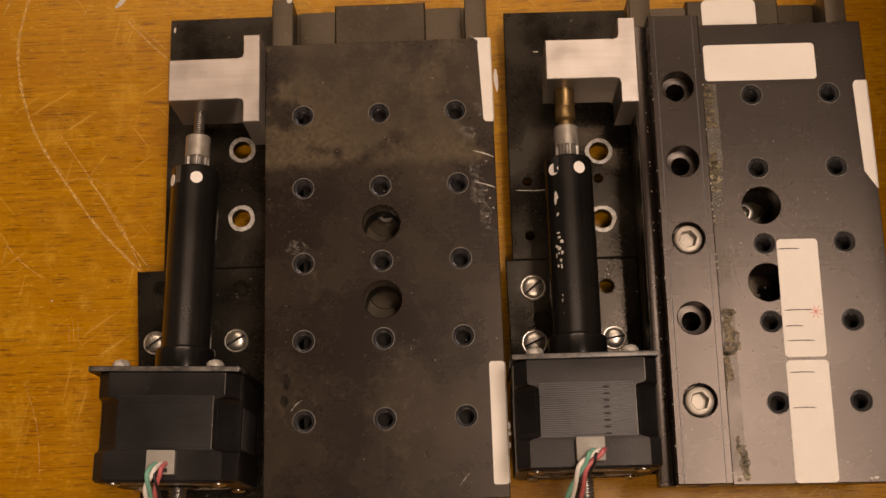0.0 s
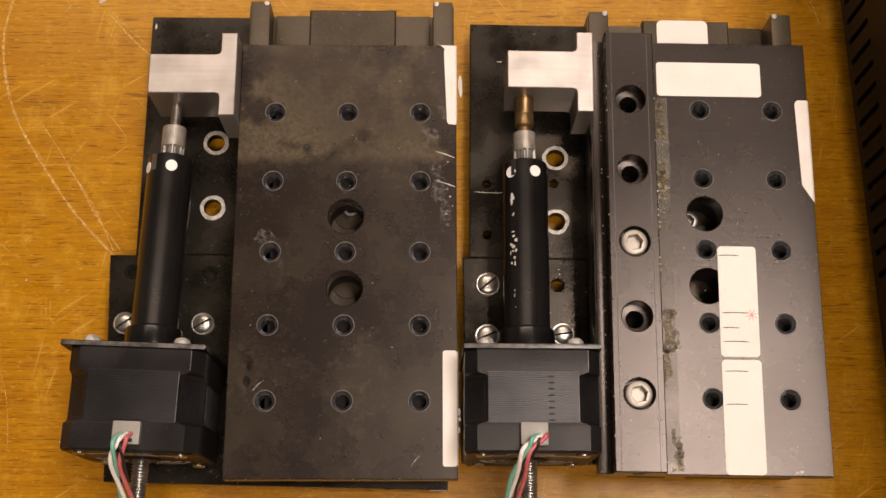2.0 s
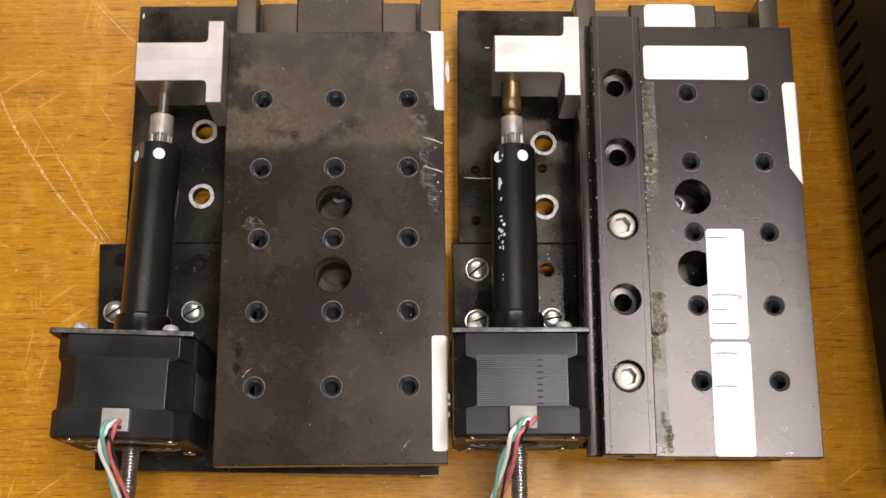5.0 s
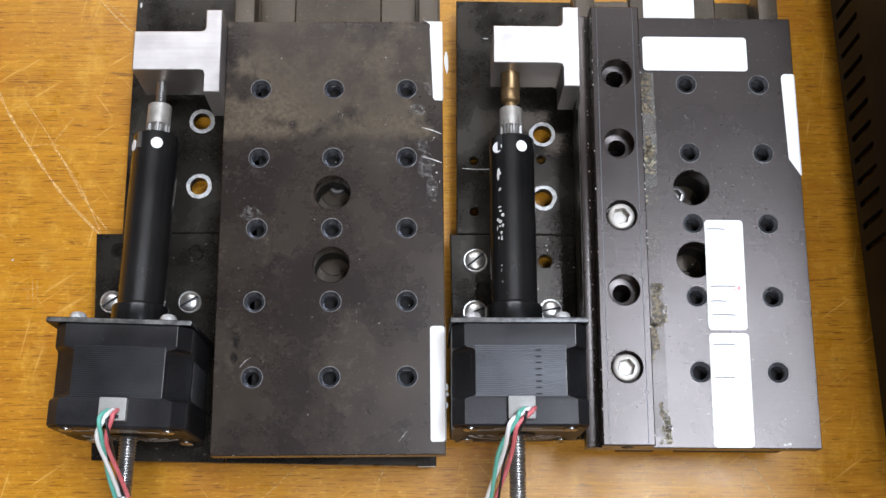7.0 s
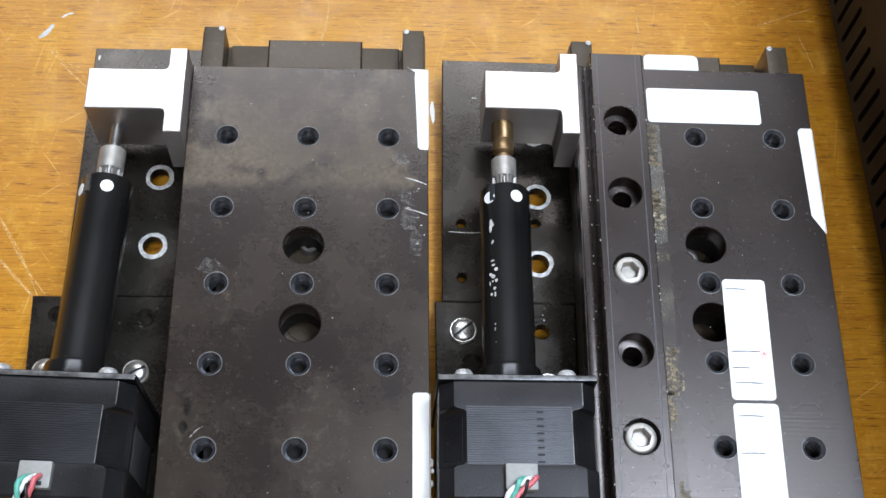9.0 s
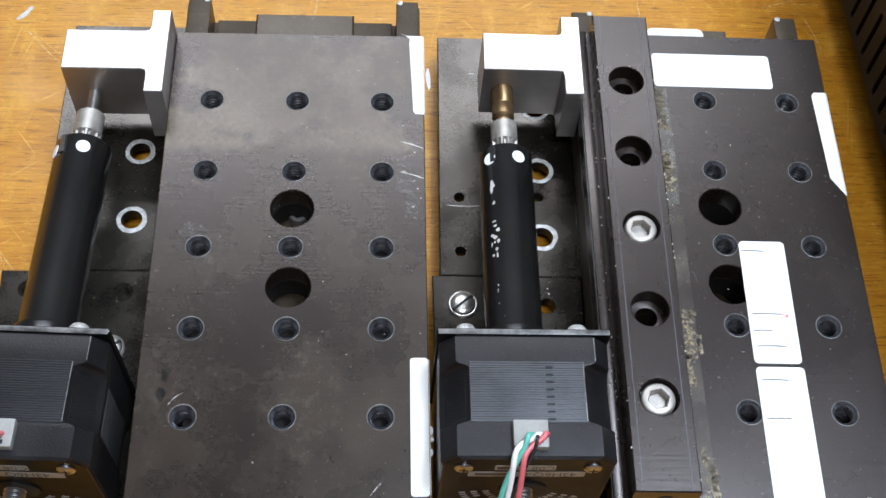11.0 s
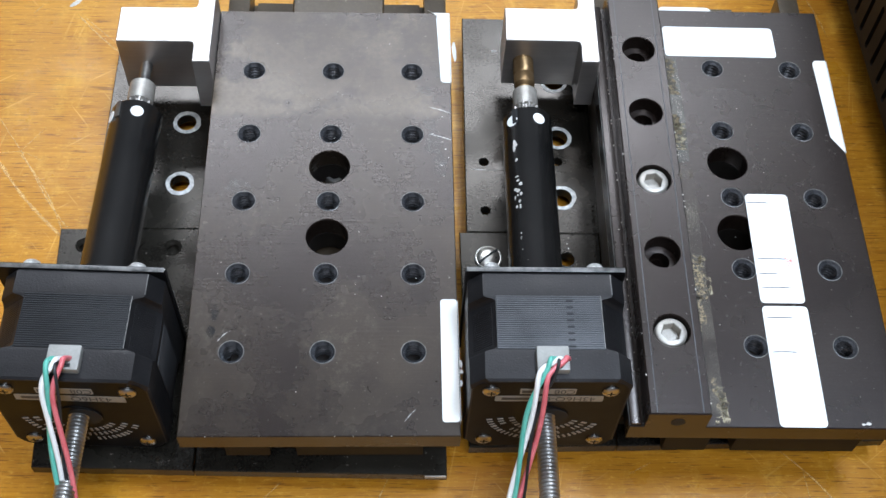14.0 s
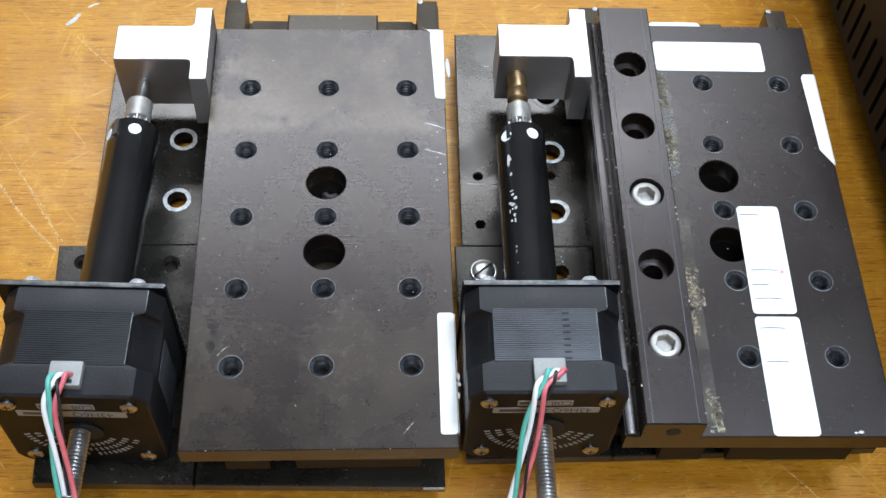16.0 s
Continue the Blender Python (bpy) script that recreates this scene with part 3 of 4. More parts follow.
        lettering(words, size, m, INK, body, "printing")
        own("printed_bar", box(-12.5, -4.5, -33.8, -33.73, z0 + 0.9, z1 - 0.9, 0) if size > 3.4 else box(-7.5, -4.0, -33.8, -33.73, z0 + 0.8, z1 - 0.8, 0), INK, "", body)
    for r in (9.0, 12.0, 15.0):
        for k in range(int(r * 1.8)):
            a = radians(190 + 160 * k / (r * 1.8))
            if random.random() < 0.85:
                wide = random.uniform(0.16, 0.42)
                bar = moved(box(-wide, wide, -33.78, -33.55, -0.8, 0.8, 0), turn=Matrix.Rotation(a + radians(90), 4, "Y").inverted())
                own("embossed_bar", moved(bar, r * math.cos(a), 0, r * math.sin(a)), EMBOSS, "", body)
    # tube, spline, collar
    end = 66.4 if codes[3] else 67.6
    tube = own("shaft_tube", moved(lathe([(9.2, 0.0), (9.2, 7.6), (8.9, 8.3), (8.0, 8.6), (7.7, 9.0), (7.7, end - 0.7), (7.2, end), (4.2, end), (4.2, end - 14)], 48), turn=ALONG_Y), TUBE_BLACK, "long gloss black tube on the motor")
    for a in codes[2]:
        dot = lathe([(1.95, 0), (1.95, 0.15), (1.3, 0.22)], 20)
        m = Matrix.Rotation(radians(a), 4, "Y")
        own("paint_dot", moved(moved(dot, 0, end - 4.6, 7.62), turn=m), PAINT, "round white paint dot", tube)
    for centre, spread, count, size in ((52.5, 0.9, 4, 1.3), (47.0, 1.0, 2, 0.5), (36.5, 1.8, 9, 0.9), (31.0, 1.8, 5, 0.7), (22.0, 2.5, 3, 0.4), (12.0, 2.5, 2, 0.35))[:codes[3]]:
        for k in range(count):
            chip = flake(0, random.gauss(centre, spread), 7.66, size * random.uniform(0.3, 0.9), size * random.uniform(0.4, 1.4), 9, 0.05)
            own("worn_patch", moved(chip, turn=Matrix.Rotation(radians(-38 + random.gauss(0, 5)), 4, "Y")), CHIP, "", tube)
    own("slot_recess", moved(box(-0.9, 0.9, end - 6.0, end - 0.4, 7.4, 7.95, 0.2), turn=Matrix.Rotation(radians(-34), 4, "Y")), VOID if codes[3] else DULL_STEEL, "", tube)
    own("spline_shaft", moved(lathe([(3.9, 50.0), (3.9, 73.0)], 52, 0.7, 13), turn=ALONG_Y), DULL_STEEL, "fluted steel shaft")
    own("lead_screw", thread_rod(2.75, -34.0, -150.0, 1.05), DULL_STEEL, "long threaded steel lead screw")
    # plug and wires
    plug = own("connector", box(-4.2, 4.2, -31.6, -24.6, 20.6, 23.4, 0.5), NYLON, "milky plastic wire connector")
    own("connector_socket", box(-0.8, 2.2, -31.0, -29.9, 22.2, 23.48, 0.1), VOID, "", plug)
    loom = own("wire_loom", sweep(smooth_path([wires[0], wires[1]], 2), 0.3), BLACK_WIRE, "twisted green, white, red and black wires")
    path = smooth_path(wires, 14)
    strands = ((GREEN_WIRE, "green wire", -1.4, math.pi, 0.68), (WHITE_WIRE, "white wire", -1.4, 0.0, 0.7), (RED_WIRE, "red wire", 1.2, 0.4, 0.7), (BLACK_WIRE, "black wire", 1.2, 0.4 + math.pi, 0.42))
    for material, words, side, phase, r in strands:
        twisted = []
        for k, q in enumerate(path):
            a = phase - 0.17 * max(0, k - 12)
            spread = 0.55 + 0.45 * min(1, k / 25)
            twisted.append(q + Vector((side * spread + 0.75 * math.cos(a), 0.25 * math.sin(a), 0.82 * math.sin(a) - (0.9 if material is BLACK_WIRE else 0) * max(0, 1 - k / 30))))
        own("wire", sweep(twisted, r, 10), material, words, loom)
    return place


def thread_rod(r, y0, y1, pitch=1.5, n=20):
    """A rod along y with rolled threads."""
    prof, y = [(r * 0.8, y1)], y1
    while y < y0:
        prof += [(r * 0.82, y), (r, y + pitch * 0.3), (r, y + pitch * 0.55), (r * 0.82, y + pitch * 0.85)]
        y += pitch
    return moved(lathe(prof, n), turn=ALONG_Y)


def rail_bed(parent, front, back, top, label_on_pad=False):
    """The fixed slideway: floor, raised middle pad and two grooved side rails."""
    bed = part("rail_bed", box(-36.2, 36.2, front, back - 1.0, 10.9, 16.0, 0.4), RAIL, parent, "black slideway bed")
    part("middle_pad", slab([(-16.4, front + 0.5), (16.4, front + 0.5), (15.8, back), (-15.8, back)], 15.9, top - 7.6, [drilled(0, y, 5.0, 15.9, top - 7.6, 0.3) for y in (17, -8)], 0.6), RAIL, bed)
    part("bed_step", box(-28.2, 28.2, front + 1, back - 1.6, 15.9, top - 9.4, 0.4), RAIL, bed)
    for s in (-1, 1):
        rail = part("side_rail", box(min(s * 29.4, s * 36.4), max(s * 29.4, s * 36.4), front + 2, back - 0.5, 15.9, top - 0.2, 0.5), RAIL, parent, "raised black side rail")
        part("rail_lip", box(min(s * 34.6, s * 36.9), max(s * 34.6, s * 36.9), front + 2, back - 1.4, 15.9, top - 2.0, 0.3), RAIL, rail)
        part("rail_pin", moved(lathe([(0.9, 0), (0.9, 0.25), (0.5, 0.35)], 16), s * 30.6, back - 1.3, top - 0.2), BARE_RING, rail, "small bright pin")
    return bed


def carriage_grid(z0, z1, columns):
    holes = [drilled(x, y, 3.0, z0, z1, 0.4, 24) for x in columns for y in (50, 25, 0, -25, -50)]
    return holes + [drilled(0, y, 6.0, z0, z1, 0.25, 32) for y in (12.5, -12.5)]


def thread_inserts(parent, columns, z0, z1, dy):
    """Real screw threads in the grid holes, all on one mesh."""
    bm, z = bmesh.new(), z1 - 0.5
    rings = [ring_of(bm, circle(0, 0, 3.36, 24), z1 - 0.02), ring_of(bm, circle(0, 0, 2.99, 24), z1 - 0.38)]
    while z > z0:
        rings += [ring_of(bm, circle(0, 0, 2.98, 24), z), ring_of(bm, circle(0, 0, 2.4, 24), z - 0.5), ring_of(bm, circle(0, 0, 2.4, 24), z - 0.72)]
        z -= 1.27
    for a, b in zip(rings, rings[1:]):
        bridge(bm, a, b)
    lip = bmesh.new()
    lips = [ring_of(lip, circle(0, 0, r, 28), z1 + h) for r, h in ((3.62, 0.0), (3.56, 0.035), (3.40, 0.035), (3.32, -0.05))]
    for a, b in zip(lips, lips[1:]):
        bridge(lip, a, b)
    lip_mesh = None
    first = None
    for x in columns:
        for y in (50, 25, 0, -25, -50):
            if first is None:
                first = ob = part("thread", bm, THREAD, parent, "cut screw thread", 20)
            else:
                ob = new("thread", first.data)
                ob.parent = parent
                tagged(ob, "cut screw thread")
            ob.location = (x * MM, (y + dy) * MM, 0)
            if lip_mesh is None:
                edge = part("hole_edge", lip, WORN_EDGE, parent, "worn edge of a hole")
                lip_mesh = edge.data
            else:
                edge = tagged(new("hole_edge", lip_mesh), "worn edge of a hole")
                edge.parent = parent
            edge.location = (x * MM, (y + dy) * MM, 0)


def under_block(parent, z0, z1):
    """The carriage's lower slide, with its front notches."""
    pts = [(-26, -74), (-14.0, -74), (-14.0, -66), (-6.8, -66), (-6.8, -74), (27.6, -74), (27.6, 74), (-26, 74)]
    holes = [drilled(0, y, 6.0, z0, z1, 0.1, 32) for y in (12.5, -12.5)]
    return part("slide_block", slab(pts, z0, z1, holes, 0.2), SLIDE, parent, "dark lower slide with front notches")


def sticker(parent, outline, z, label="white paper sticker"):
    return part("sticker", slab(outline, z, z + 0.12, (), 0.03), PAPER, parent, label)


D = 0.8  # mounting offset of the carriages
TRAVEL = -1.45  # where the carriages rest along their travel


def slide(*things):
    for ob in things:
        ob.location.y += TRAVEL * MM



def stage_left():
    s = tagged(new("linear_stage"), "black motorised linear stage with cloudy worn top plate", "linear stage", "pair of stages")
    # base with its ledge
    base_holes = [drilled(-49.4, y, 3.15, 7.0, 10.7, 0.2) for y in (71.2, 46.8, 22.2)]
    base = part("base_plate", slab([(-75.6, 4.9), (-75.4, 97.0), (34.9, 97.0), (34.6, -77.2), (-36, -75.6), (-36, 4.9)][::-1], 7.0, 10.7, base_holes, 0.3), BASE, s, "oily black base plate")
    part("ledge", slab([(-81.2, -74.4), (-36.4, -75.6), (-36.4, 4.6), (-84.6, 4.6)], 7.0, 11.0, [threaded(-76.4, -1.6, 7.6, 11.0, 2.3), threaded(-49.2, -2.4, 7.6, 11.0, 2.5)], 0.3), BASE, s, "black motor ledge of the base")
    for y in (71.2, 46.8, 22.2):
        rim(base, -49.4, y, 10.7, 3.2, 4.6)
    for x in (-68, 20):
        for y in (-52, 80):
            part("foot", box(x - 8, x + 8, y - 8, y + 8, 0.0, 7.0, 0.5), RAIL, s)
    part("worn_corner", moved(box(-3, 3, -0.1, 0.1, -0.8, 0.8, 0.05), 31.4, -77.25, 9.4), CHIP, base, "scratched bare corner")
    part("chip", flake(-73.9, 93, 10.7, 0.5, 1.6, 9), CHIP, base)
    slotted_screw(s, -77.6, -20.2, 11.0, 4.0, 35)
    slotted_screw(s, -50.6, -20.4, 11.0, 4.0, 30)
    rail_bed(s, -66, 95.8, 27.2)
    # carriage
    plate = part("carriage_plate", slab(rect(-37.4, 37.4, -75 + D, 75.4 + D), 27.6, 34.5, [[(([(px, py + D) for px, py in pts]), z) for pts, z in h] for h in carriage_grid(27.6, 34.5, (-25, 0, 25))], 0.25), PLATE_CLOUDY, s, "black anodised top plate with threaded holes")
    thread_inserts(plate, (-25, 0, 25), 27.6, 34.5, D)
    moved_block = under_block(s, 19.6, 27.5)
    moved_block.location = (0, D * MM, 0)
    socket_screw(s, 0.8, 18.9, 21.0, 3.1, 1.6, 4.0, DULL_STEEL)
    block = bracket(s, -67.0, -42.9, -37.5, 52.8 + D, 66.9 + D, 44.8 + D, 74.8 + D, 23.0, 44.9)
    for name, y, dy in (("plate_scratch", 36.6, 2.4), ("plate_scratch", 26, 2.2)):
        part(name, ribbon([(30.2, y), (33.5, y - dy * 0.4), (37.0, y - dy)], 34.53, 0.28, 0.6), CHIP, plate, "pale scratch on the plate")
    for k in range(9):
        part("plate_fleck", flake(random.gauss(33.5, 2.2), random.gauss(25, 5), 34.45, random.uniform(0.15, 0.6), random.uniform(0.12, 0.35), 7, 0.08), CHIP, plate)
    for x, y, rx, ry in ((31.5, 23, 3.2, 5.0), (33.5, 14, 2.2, 5.0), (30.5, 30, 2.4, 3.0), (29, 43, 3.4, 2.4), (-27, 6, 4.0, 3.0), (33, 52, 2.2, 4.0)):
        part("rubbed_patch", slab([(x + rx * random.uniform(0.7, 1.1) * math.cos(a * math.pi / 10), y + ry * random.uniform(0.7, 1.1) * math.sin(a * math.pi / 10)) for a in range(20)], 34.49, 34.514, (), 0.004), RUB, plate, "pale rubbed patch on the plate")
    for x, y, rx, ry in ((-30.5, -37, 1.3, 2.6), (-31, -43, 1.2, 2.2), (-4.5, -50.5, 0.9, 1.3), (-5, 39.5, 1.0, 0.8)):
        part("dark_stain", slab([(x + rx * random.uniform(0.7, 1.2) * math.cos(a * math.pi / 9), y + ry * random.uniform(0.7, 1.2) * math.sin(a * math.pi / 9)) for a in range(18)], 34.49, 34.516, (), 0.004), DARK_STAIN, plate, "small dark oily stain")
    for k in range(26):
        x, y, a = random.uniform(-34, 34), random.uniform(-70, 72), random.uniform(-0.5, 0.5)
        part("plate_scratch", ribbon([(x, y), (x + 1.2 * math.cos(a), y + 1.2 * math.sin(a)), (x + 2.2 * math.cos(a), y + 2.4 * math.sin(a))], 34.53, random.uniform(0.08, 0.16), 0.5), SMUDGE, plate, "fine scratch on the plate")
    part("plate_scratch", ribbon([(6, 19.6), (14, 19.0), (24, 19.8), (34, 18.8)], 34.53, 0.14, 0.6), SMUDGE, plate, "fine scratch on the plate")
    for k in range(18):
        part("plate_fleck", flake(random.uniform(-35, 36), random.uniform(-72, 70), 34.46, random.uniform(0.1, 0.28), random.uniform(0.1, 0.25), 6, 0.06), CHIP, plate)
    part("plate_scratch", ribbon([(-29, -46), (-27.5, -44), (-25.5, -42.6)], 34.53, 0.34, 0.4), SMUDGE_STRONG, plate, "pale scratch on the plate")
    part("plate_scratch", ribbon([(22.5, -70), (24, -68), (25.5, -66.4)], 34.53, 0.25, 0.4), SMUDGE_STRONG, plate, "pale scratch on the plate")
    for x in (-30, 4, 9, 19):
        part("edge_chip", flake(x, -74.1, 34.4, random.uniform(0.12, 0.3), 0.1, 7, 0.06), CHIP, plate)
    a = sticker(s, [(33.2, 73.2), (34.2, 47.4), (34.8, 46.6), (37.3, 46.4), (37.3, 76), (31.8, 76.2), (30.5, 77.4), (33.4, 75.0)][::-1], 34.5, "torn white paper sticker on the plate edge")
    part("sticker_flap", box(37.45, 37.6, 47, 76, 29.5, 34.6, 0.03), PAPER, a)
    part("torn_flap", moved(flake(0, 0, 0, 1.4, 4.5, 9, 0.15), 38.9, 62, 31.5, Matrix.Rotation(radians(50), 4, "Y")), PAPER, a, "loose torn paper corner")
    b = sticker(s, rounded(32.6, 37.3, -71.0 + D, -33.4 + D, 0.9), 34.5, "narrow white paper sticker on the plate edge")
    part("sticker_flap", box(37.45, 37.6, -70.5 + D, -33.8 + D, 29.0, 34.6, 0.03), PAPER, b)
    for x, y, rx, ry in ((37.9, -52.5, 0.7, 1.6), (38.1, -55.0, 0.5, 0.9), (37.8, -58.5, 0.5, 1.2)):
        part("torn_flap", flake(x, y, 33.6, rx, ry, 9, 0.5), PAPER, b, "torn paper scrap")
    slide(plate, moved_block, block, a, b)
    # drive
    motor(s, 2.2, 5, -2.1, -62.4, -35.4, [(0.3, -28.5, 23.0), (-0.6, -31, 26.5), (-1.6, -36, 24), (-1.2, -44, 13), (1.0, -58, -4), (3.0, -74, -18), (4, -95, -27), (5, -140, -32)], ("43H6Q", "C08", (14, -58), 0))
    collar(s, -2.1, -62.4, -35.4, 72.0 + TRAVEL + D, 79.9 + TRAVEL + D, 4.0)
    part("drive_rod", moved(thread_rod(1.75, 89.5, 78.0, 0.7), turn=Matrix.Rotation(radians(-2.1), 4, "Z")), DULL_STEEL, s, "thin threaded rod").location = (-62.4 * MM, -35.4 * MM, 33.6 * MM)
    return s


def collar(parent, turn, x, y, y0, y1, r):
    ob = part("collar", moved(lathe([(r - 0.9, y0), (r, y0 + 0.6), (r, y1 - 0.4), (r - 0.5, y1), (1.5, y1)], 36), turn=ALONG_Y), SCREW_BRIGHT, parent, "bright steel shaft collar")
    ob.matrix_basis = Matrix.Translation((x * MM, y * MM, 33.6 * MM)) @ Matrix.Rotation(radians(turn), 4, "Z")


def stage_right():
    s = tagged(new("linear_stage"), "black motorised linear stage with clamp bar and paper stickers", "linear stage", "pair of stages")
    s.matrix_world = pose(0.12065, 0.00045, 0, 0, 0, -0.8)
    base_holes = [drilled(-47.3, y, 3.3, 7.0, 10.7, 0.2) for y in (64.4, 40.3, 16.2)] + [drilled(x, y, 1.6, 7.0, 10.7, 0.15, 18) for x, y in ((-47.9, 30.6), (-72.2, 30.0), (-72.0, 10.8))]
    base = part("base_plate", slab([(-78.3, 2.6), (-78.6, 93.2), (38.0, 93.2), (41.8, -67.0), (-36, -69.6), (-36, 2.6)][::-1], 7.0, 10.7, base_holes, 0.3), BASE, s, "oily black base plate")
    ledge_holes = [drilled(-47.0, -7.3, 2.4, 7.0, 11.0, 0.2), [(circle(-69, -17.9, 2.9), 11.0), (circle(-69, -17.9, 2.9), 9.6)]]
    part("ledge", slab([(-78.6, -70.6), (-36.4, -69.6), (-36.4, 2.2), (-80.6, 2.2)], 7.0, 11.0, ledge_holes, 0.3), BASE, s, "black motor ledge of the base")
    for y in (64.4, 40.3, 16.2):
        rim(base, -47.3, y, 10.7, 3.4, 4.7)
    for x in (-68, 20):
        for y in (-46, 78):
            part("foot", box(x - 8, x + 8, y - 8, y + 8, 0.0, 7.0, 0.5), RAIL, s)
    part("base_scratch", ribbon([(-76.5, 27), (-70, 26.7), (-66, 26.9)], 10.74, 0.25), CHIP, base)
    for x, y in ((-68, 78), (-67.2, 77.9)):
        part("chip", flake(x, y, 10.7, 0.7, 0.25, 7), CHIP, base)
    for k in range(12):
        part("chip", flake(random.uniform(-79, -42), random.uniform(-30, 0), 10.97, random.uniform(0.15, 0.4), random.uniform(0.15, 0.5), 6, 0.08), CHIP, base)
    slotted_screw(s, -71.7, -7.4, 11.0, 4.3, 40)
    slotted_screw(s, -71.9, -26.0, 11.0, 4.3, 25)
    slotted_screw(s, -45.5, -25.0, 11.0, 4.0, 10)
    rail_bed(s, -63, 91.0, 28.4)
    sticker(s, rounded(-10.6, 8.0, 74, 91.0, 2.0), 28.4 - 7.55, "white paper sticker with faint pencil ring")
    holes = carriage_grid(29.8, 37.0, (-25, 0, 25))
    outline = [(-37.4, -74.4), (37.4, -74.4), (37.4, 18.6), (37.4, 75.0), (-37.4, 75.0)]
    plate = part("carriage_plate", slab(outline, 29.8, 37.0, holes, 0.25), PLATE_CLEAN, s, "black anodised top plate with threaded holes")
    plate.location = (0, D * MM, 0)
    thread_inserts(plate, (0, 25), 29.8, 37.0, 0)
    under = under_block(s, 20.6, 29.7)
    under.location = (0, D * MM, 0)
    socket_screw(s, -2.6, 13.6, 23.5, 3.6, 1.8, 4.0, DULL_STEEL)
    # clamp bar with stepped edges
    z = 45.6
    bar_holes = [bored(-25.3, y, 5.0, 5.2, 3.0, 37.05, z - 0.0) for y in (50, 25, 0, -25, -50)]
    bar = part("clamp_bar", slab(rect(-33.6, -17.2, -74.6, 74.6), 37.05, z, bar_holes, 0.35), PLATE_CLEAN, s, "black anodised clamp bar with counterbored holes")
    bar.location = (0, D * MM, 0)
    # flat lighter lines drawn in place of the bar's shallow steps
    for x in (-31.6, -19.4):
        part("step_edge_line", box(x - 0.12, x + 0.12, -74.2, 74.2, z - 0.02, z + 0.02, 0), STACK, bar)
    part("end_hole", moved(moved(lathe([(1.9, 0), (1.9, 0.1)], 18), turn=ALONG_Y), -25.3, -74.75, 40.6), VOID, bar)
    part("side_strip", box(-37.3, -34.4, -74.0, 74.6, 37.02, 38.2, 0.3), PLATE_CLEAN, bar, "thin black strip beside the bar")
    for y in (0, -50):
        slide(socket_screw(s, -25.3, y + D, z - 0.7, 4.4, 2.35))
    for k in range(40):
        side = random.choice((-33.5, -17.3, -34.6))
        part("edge_chip", flake(side + random.uniform(-0.1, 0.1), random.uniform(-72, 74), (z if side != -34.6 else 38.2) - 0.1, random.uniform(0.1, 0.25), random.uniform(0.15, 0.5), 6, 0.1), CHIP, bar)
    block = bracket(s, -66.7, -43.0, -37.45, 54.4 + D, 68.0 + D, 46.0 + D, 75.2 + D, 22.5, 43.8)
    # stickers
    zt = 37.0
    wide = sticker(s, rounded(-14.6, 21.6, 55.0 + D, 67.6 + D, 1.2), zt)
    c = sticker(s, [(33.2, 54.2), (32.9, 53.4), (33.6, 24.0), (37.3, 18.0), (37.3, 54.9), (33.9, 54.9)], zt, "narrow white paper sticker on the plate edge")
    part("sticker_flap", box(37.45, 37.6, 18.2, 54.6, 32.5, 37.1, 0.03), PAPER, c)
    upper = sticker(s, [(px + 0.012 * (py + 18), py) for px, py in rounded(3.4, 16.2, -36.2 + D, 1.2 + D, 1.3)], zt, "white paper sticker with pen ticks and a red star")
    lower = sticker(s, [(px + 0.008 * (py + 55), py) for px, py in rounded(3.1, 16.1, -74.2 + D, -37.2 + D, 1.3)], zt, "white paper sticker with pen ticks")
    for owner, x0, x1, y in ((upper, 3.6, 10.8, -2.0), (upper, 4.0, 13.2, -21.6), (upper, 4.0, 9.6, -26.6), (upper, 4.0, 12.8, -31.2), (lower, 4.0, 12.0, -41.0), (lower, 4.0, 11.2, -51.8)):
        part("pen_tick", ribbon([(x0, y + D), ((x0 + x1) / 2, y + D + 0.15), (x1, y + D)], zt + 0.14, 0.3, 0.2), INK, owner)
    for a in (15, 60, 105, 150):
        dx, dy = 2.2 * math.cos(radians(a)), 2.2 * math.sin(radians(a))
        part("pen_stroke", ribbon([(13.9 - dx, -21.4 - dy), (13.9, -21.3), (13.9 + dx, -21.4 + dy)], zt + 0.15, 0.22), RED_INK, owner and upper)
    # tape and glue remains
    part("dull_film", slab(rect(-16.9, -11.2, -71, 54), zt - 0.01, zt + 0.015, (), 0.005), HANDLED, plate, "dull strip where tape was")
    part("old_tape", slab([(-16.6, 12), (-11.6, 13), (-11.0, 30), (-11.4, 54), (-16.8, 54.2)], zt, zt + 0.05, (), 0.01), TAPE, plate, "strip of yellowed clear tape")
    def ragged(x0, x1, y0, y1, lean=0.0, n=9):
        """A torn strip outline: jagged sides between two ends."""
        ys = [y0 + (y1 - y0) * k / n for k in range(n + 1)]
        wide = x1 - x0
        right = [(x1 + lean * (y - y0) - wide * random.uniform(0.0, 0.42), y + random.uniform(-0.3, 0.3)) for y in ys]
        left = [(x0 + lean * (y - y0) + wide * random.uniform(0.0, 0.3), y + random.uniform(-0.3, 0.3)) for y in reversed(ys)]
        return right + left

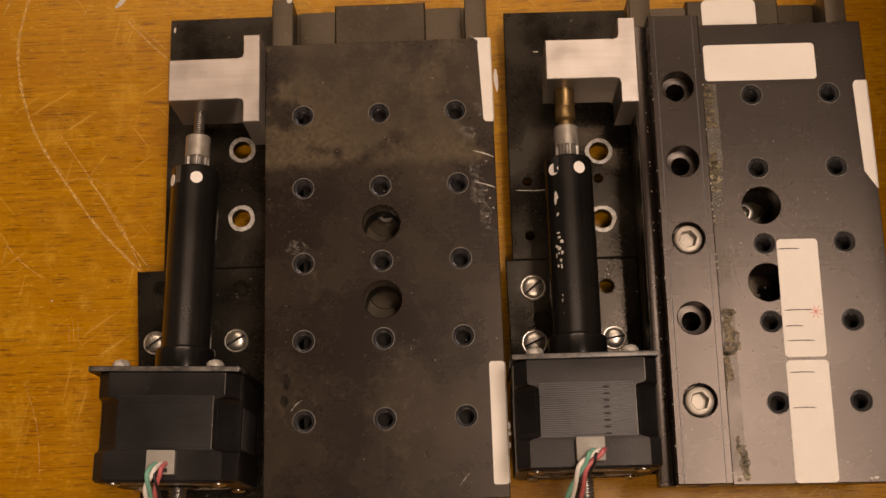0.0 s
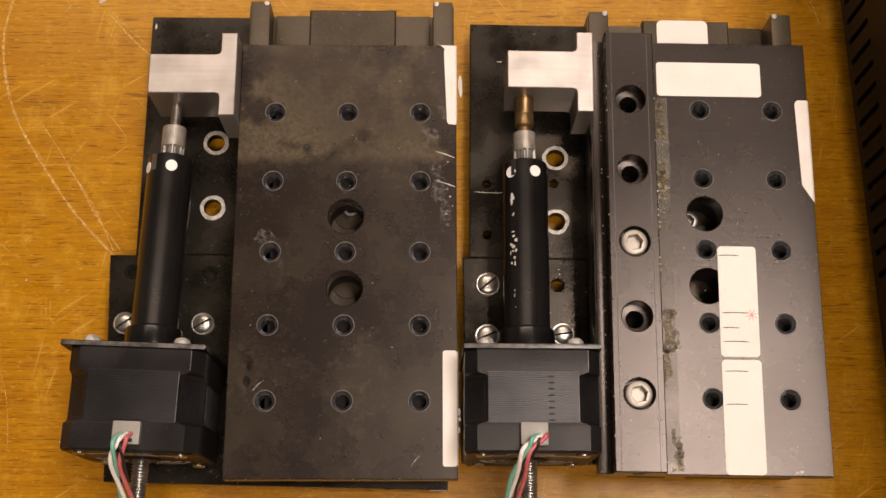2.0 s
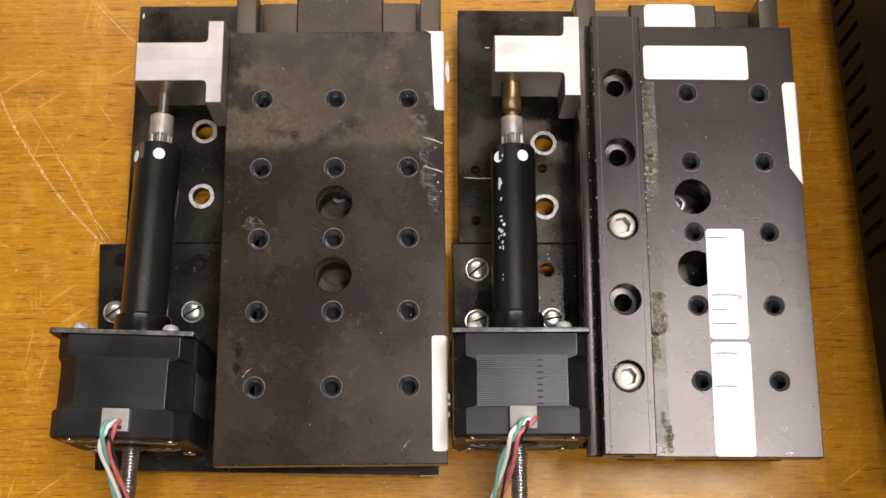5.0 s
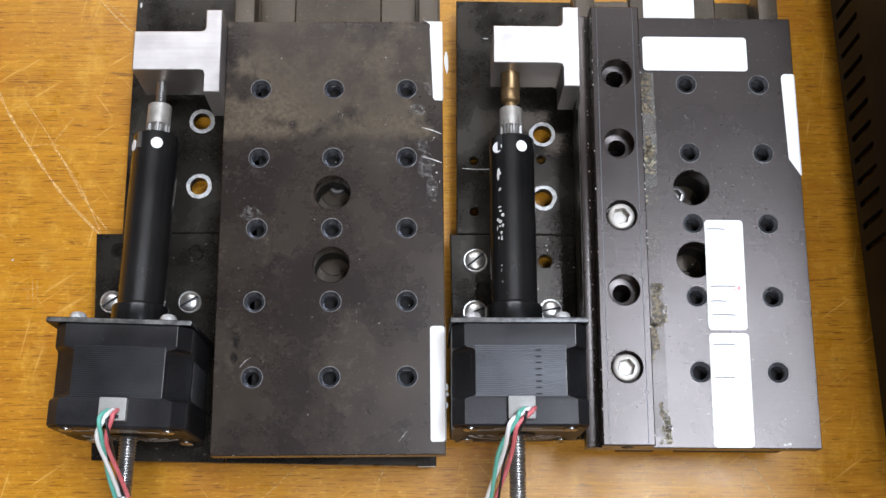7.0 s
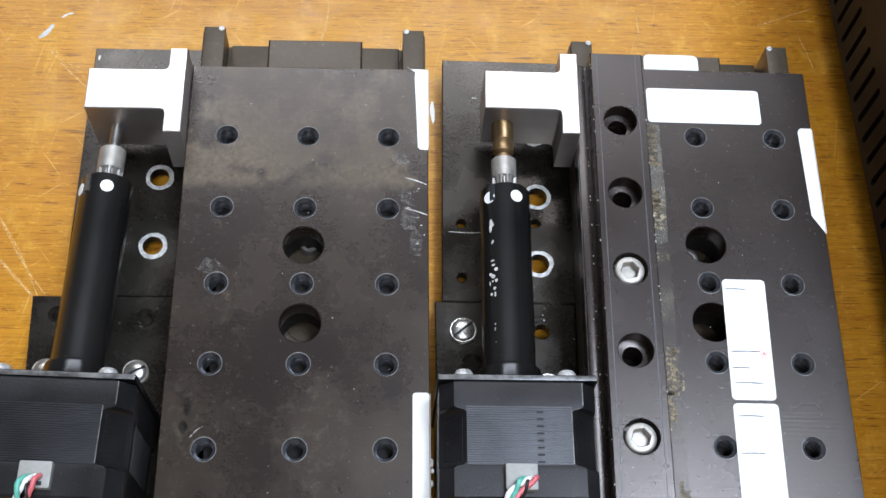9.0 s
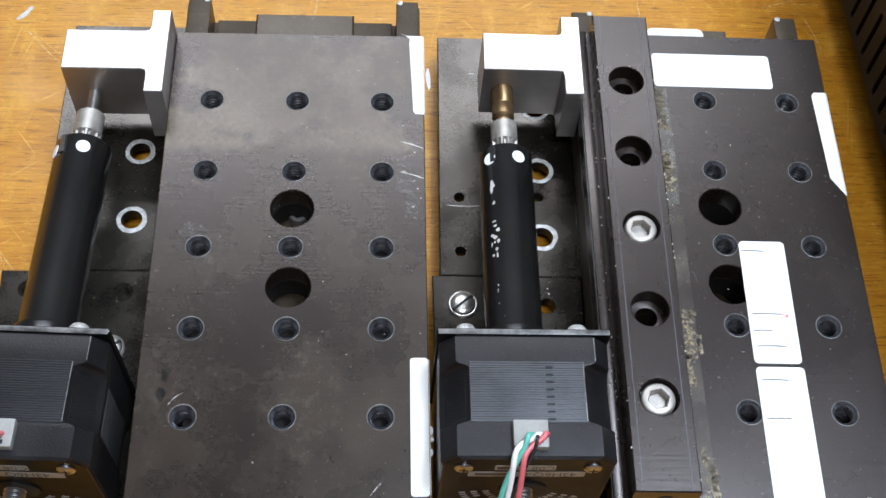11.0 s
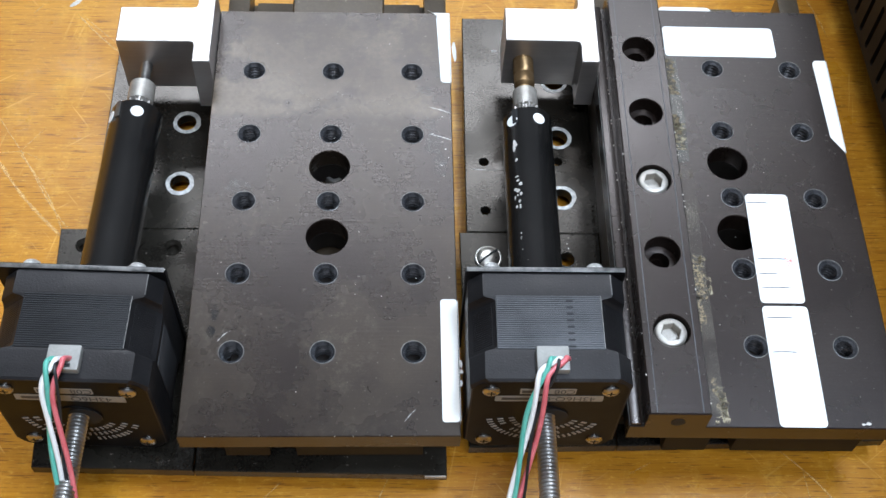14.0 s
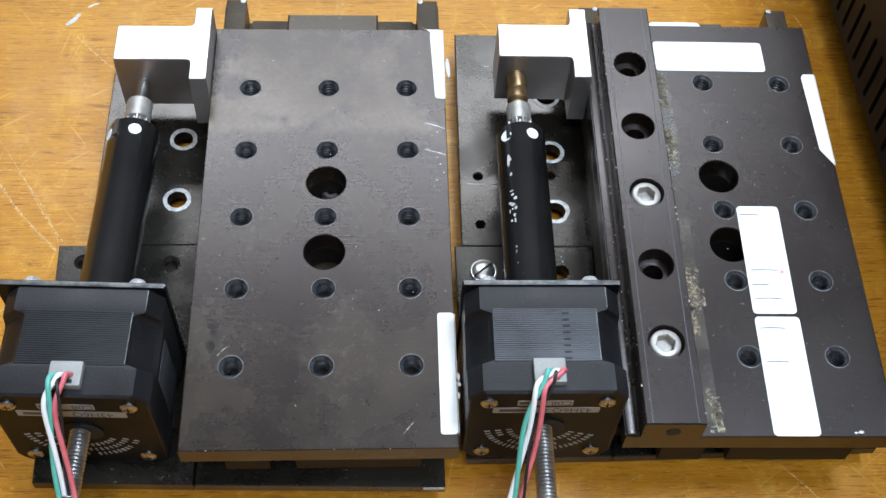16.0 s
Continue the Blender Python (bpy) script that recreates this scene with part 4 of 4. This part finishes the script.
    for x0, x1, y0, y1, lean, film in ((-16.4, -11.4, 39, 54, 0.0, GRAIN), (-16.2, -11.2, 17, 27.5, 0.02, GLUE), (-15.6, -12.4, 23, 31, 0.0, GRAIN), (-15.8, -14.2, 6.5, 9.5, 0.0, GLUE), (-12.6, -11.2, 7, 9, 0.0, GLUE),
                                       (-16.4, -10.6, -35, -20.5, 0.02, GRAIN), (-16.2, -12.6, -43, -34, 0.0, GRAIN), (-11.6, -9.8, -34, -27.5, 0.0, GLUE), (-13.2, -11.6, -24.5, -21, 0.0, GLUE), (-16.0, -14.6, -46.5, -42.5, 0.0, GLUE),
                                       (-13.6, -9.2, -71.5, -62.5, -0.06, GLUE), (-12.6, -9.6, -73, -64.5, -0.04, GLUE), (-14.2, -12.4, -64, -60, 0.0, GRAIN), (-14.4, -12.8, -73.6, -71.2, 0.0, GLUE)):
        part("glue_patch", slab(ragged(x0, x1, y0, y1, lean), zt + 0.004, zt + 0.05, (), 0.01), film, plate, "flaking brown glue")
    for x, y, dy in ((-11.0, -4, 9), (-10.2, -8, 7), (-13.8, -52, 7), (-12.9, -55, 5), (-9.6, -1, 5)):
        part("plate_scratch", ribbon([(x, y), (x + 0.9, y - dy / 2), (x + 1.4, y - dy)], zt + 0.02, 0.22, 0.5), SMUDGE, plate, "pale scratch on the plate")
    part("plate_scratch", ribbon([(20, 6.5), (24, 6.0), (29, 4.2)], zt + 0.02, 0.16, 0.4), SMUDGE, plate, "curved hairline scratch")
    for k in range(20):
        part("plate_fleck", flake(random.uniform(-15, 36), random.uniform(-73, 73), zt - 0.04, random.uniform(0.1, 0.3), random.uniform(0.1, 0.25), 6, 0.06), CHIP, plate)
    for x, y, r in ((27, -73.0, 1.0), (25.6, -73.2, 0.6), (9, -67, 0.6), (8.4, -73.6, 0.5)):
        part("plate_fleck", flake(x, y, zt - 0.02, r, r * 0.6, 9, 0.1), CHIP, plate)
    # pale ribbon: edge wear, plus light on the plate's side put into colour
    part("lit_worn_edge", box(-37.5, -37.2, -74, 74.6, 36.8, 37.04, 0.05), WORN_EDGE, plate, "worn edge of the plate, painted pale for its lit side")
    slide(plate, under, bar, block, wide, c, upper, lower)
    motor(s, 0.2, 34, 0.45, -59.75, -37.0, [(2.5, -28.5, 23.2), (1.2, -29.5, 25.3), (-1.0, -32, 25.6), (-3.5, -37, 21.5), (-6, -46, 9), (-9, -60, -8), (-12, -80, -22), (-14, -105, -30), (-12, -150, -32.4)], ("43H6Q-0", "C08", (-42, 22), 14))
    collar(s, 0.45, -59.75, -37.0, 71.3 + TRAVEL + D, 78.6 + TRAVEL + D, 3.9)
    plugs = part("brass_plug", moved(lathe([(2.2, 77.6), (2.2, 79.6), (2.6, 79.8), (3.3, 80.6), (3.3, 84.2), (3.15, 84.4), (3.15, 84.9), (3.3, 85.1), (3.3, 93.0)], 32), turn=ALONG_Y), BRASS, s, "aged brass drive plug")
    plugs.matrix_basis = Matrix.Translation((-59.75 * MM, -37.0 * MM, 33.6 * MM)) @ Matrix.Rotation(radians(0.45), 4, "Z")
    return s


# ---- instrument case beside the stages ----
def instrument_case():
    c = tagged(new("instrument_case"), "dark grey instrument case with vertical vent slots", "instrument case")
    c.matrix_world = pose(0.1826, 0.06, 0, 0, 0, 1.3)
    standing = Matrix(((0, 0, -1, 0), (1, 0, 0, 0), (0, 1, 0, 0), (0, 0, 0, 1)))  # plan (x, y) becomes (y, z), height becomes -x
    slots = [[(rounded(y, y + 2.4, 19.5, 39, 1.1), 2.0), (rounded(y, y + 2.4, 19.5, 39, 1.1), 0.0)] for y in range(-66, 150, 8)]
    part("side_panel", moved(slab(rect(-150, 200, 16, 130), 0, 2.0, slots, 0.4), 2.0, 0, 0, standing), CASE_GREY, c, "side panel pierced by vent slots")
    part("shell", box(8, 260, -150, 200, 16, 130, 2), VOID, c)
    part("lid", box(-0.5, 262, -151, 201, 130, 133, 1.0), CASE_GREY, c)
    for x in (30, 230):
        for y in (-120, 170):
            part("foot", moved(lathe([(9, 0), (9, 14), (7, 16)], 20), x, y, 0), VOID, c)


room()
table()
stage_left()
stage_right()
instrument_case()
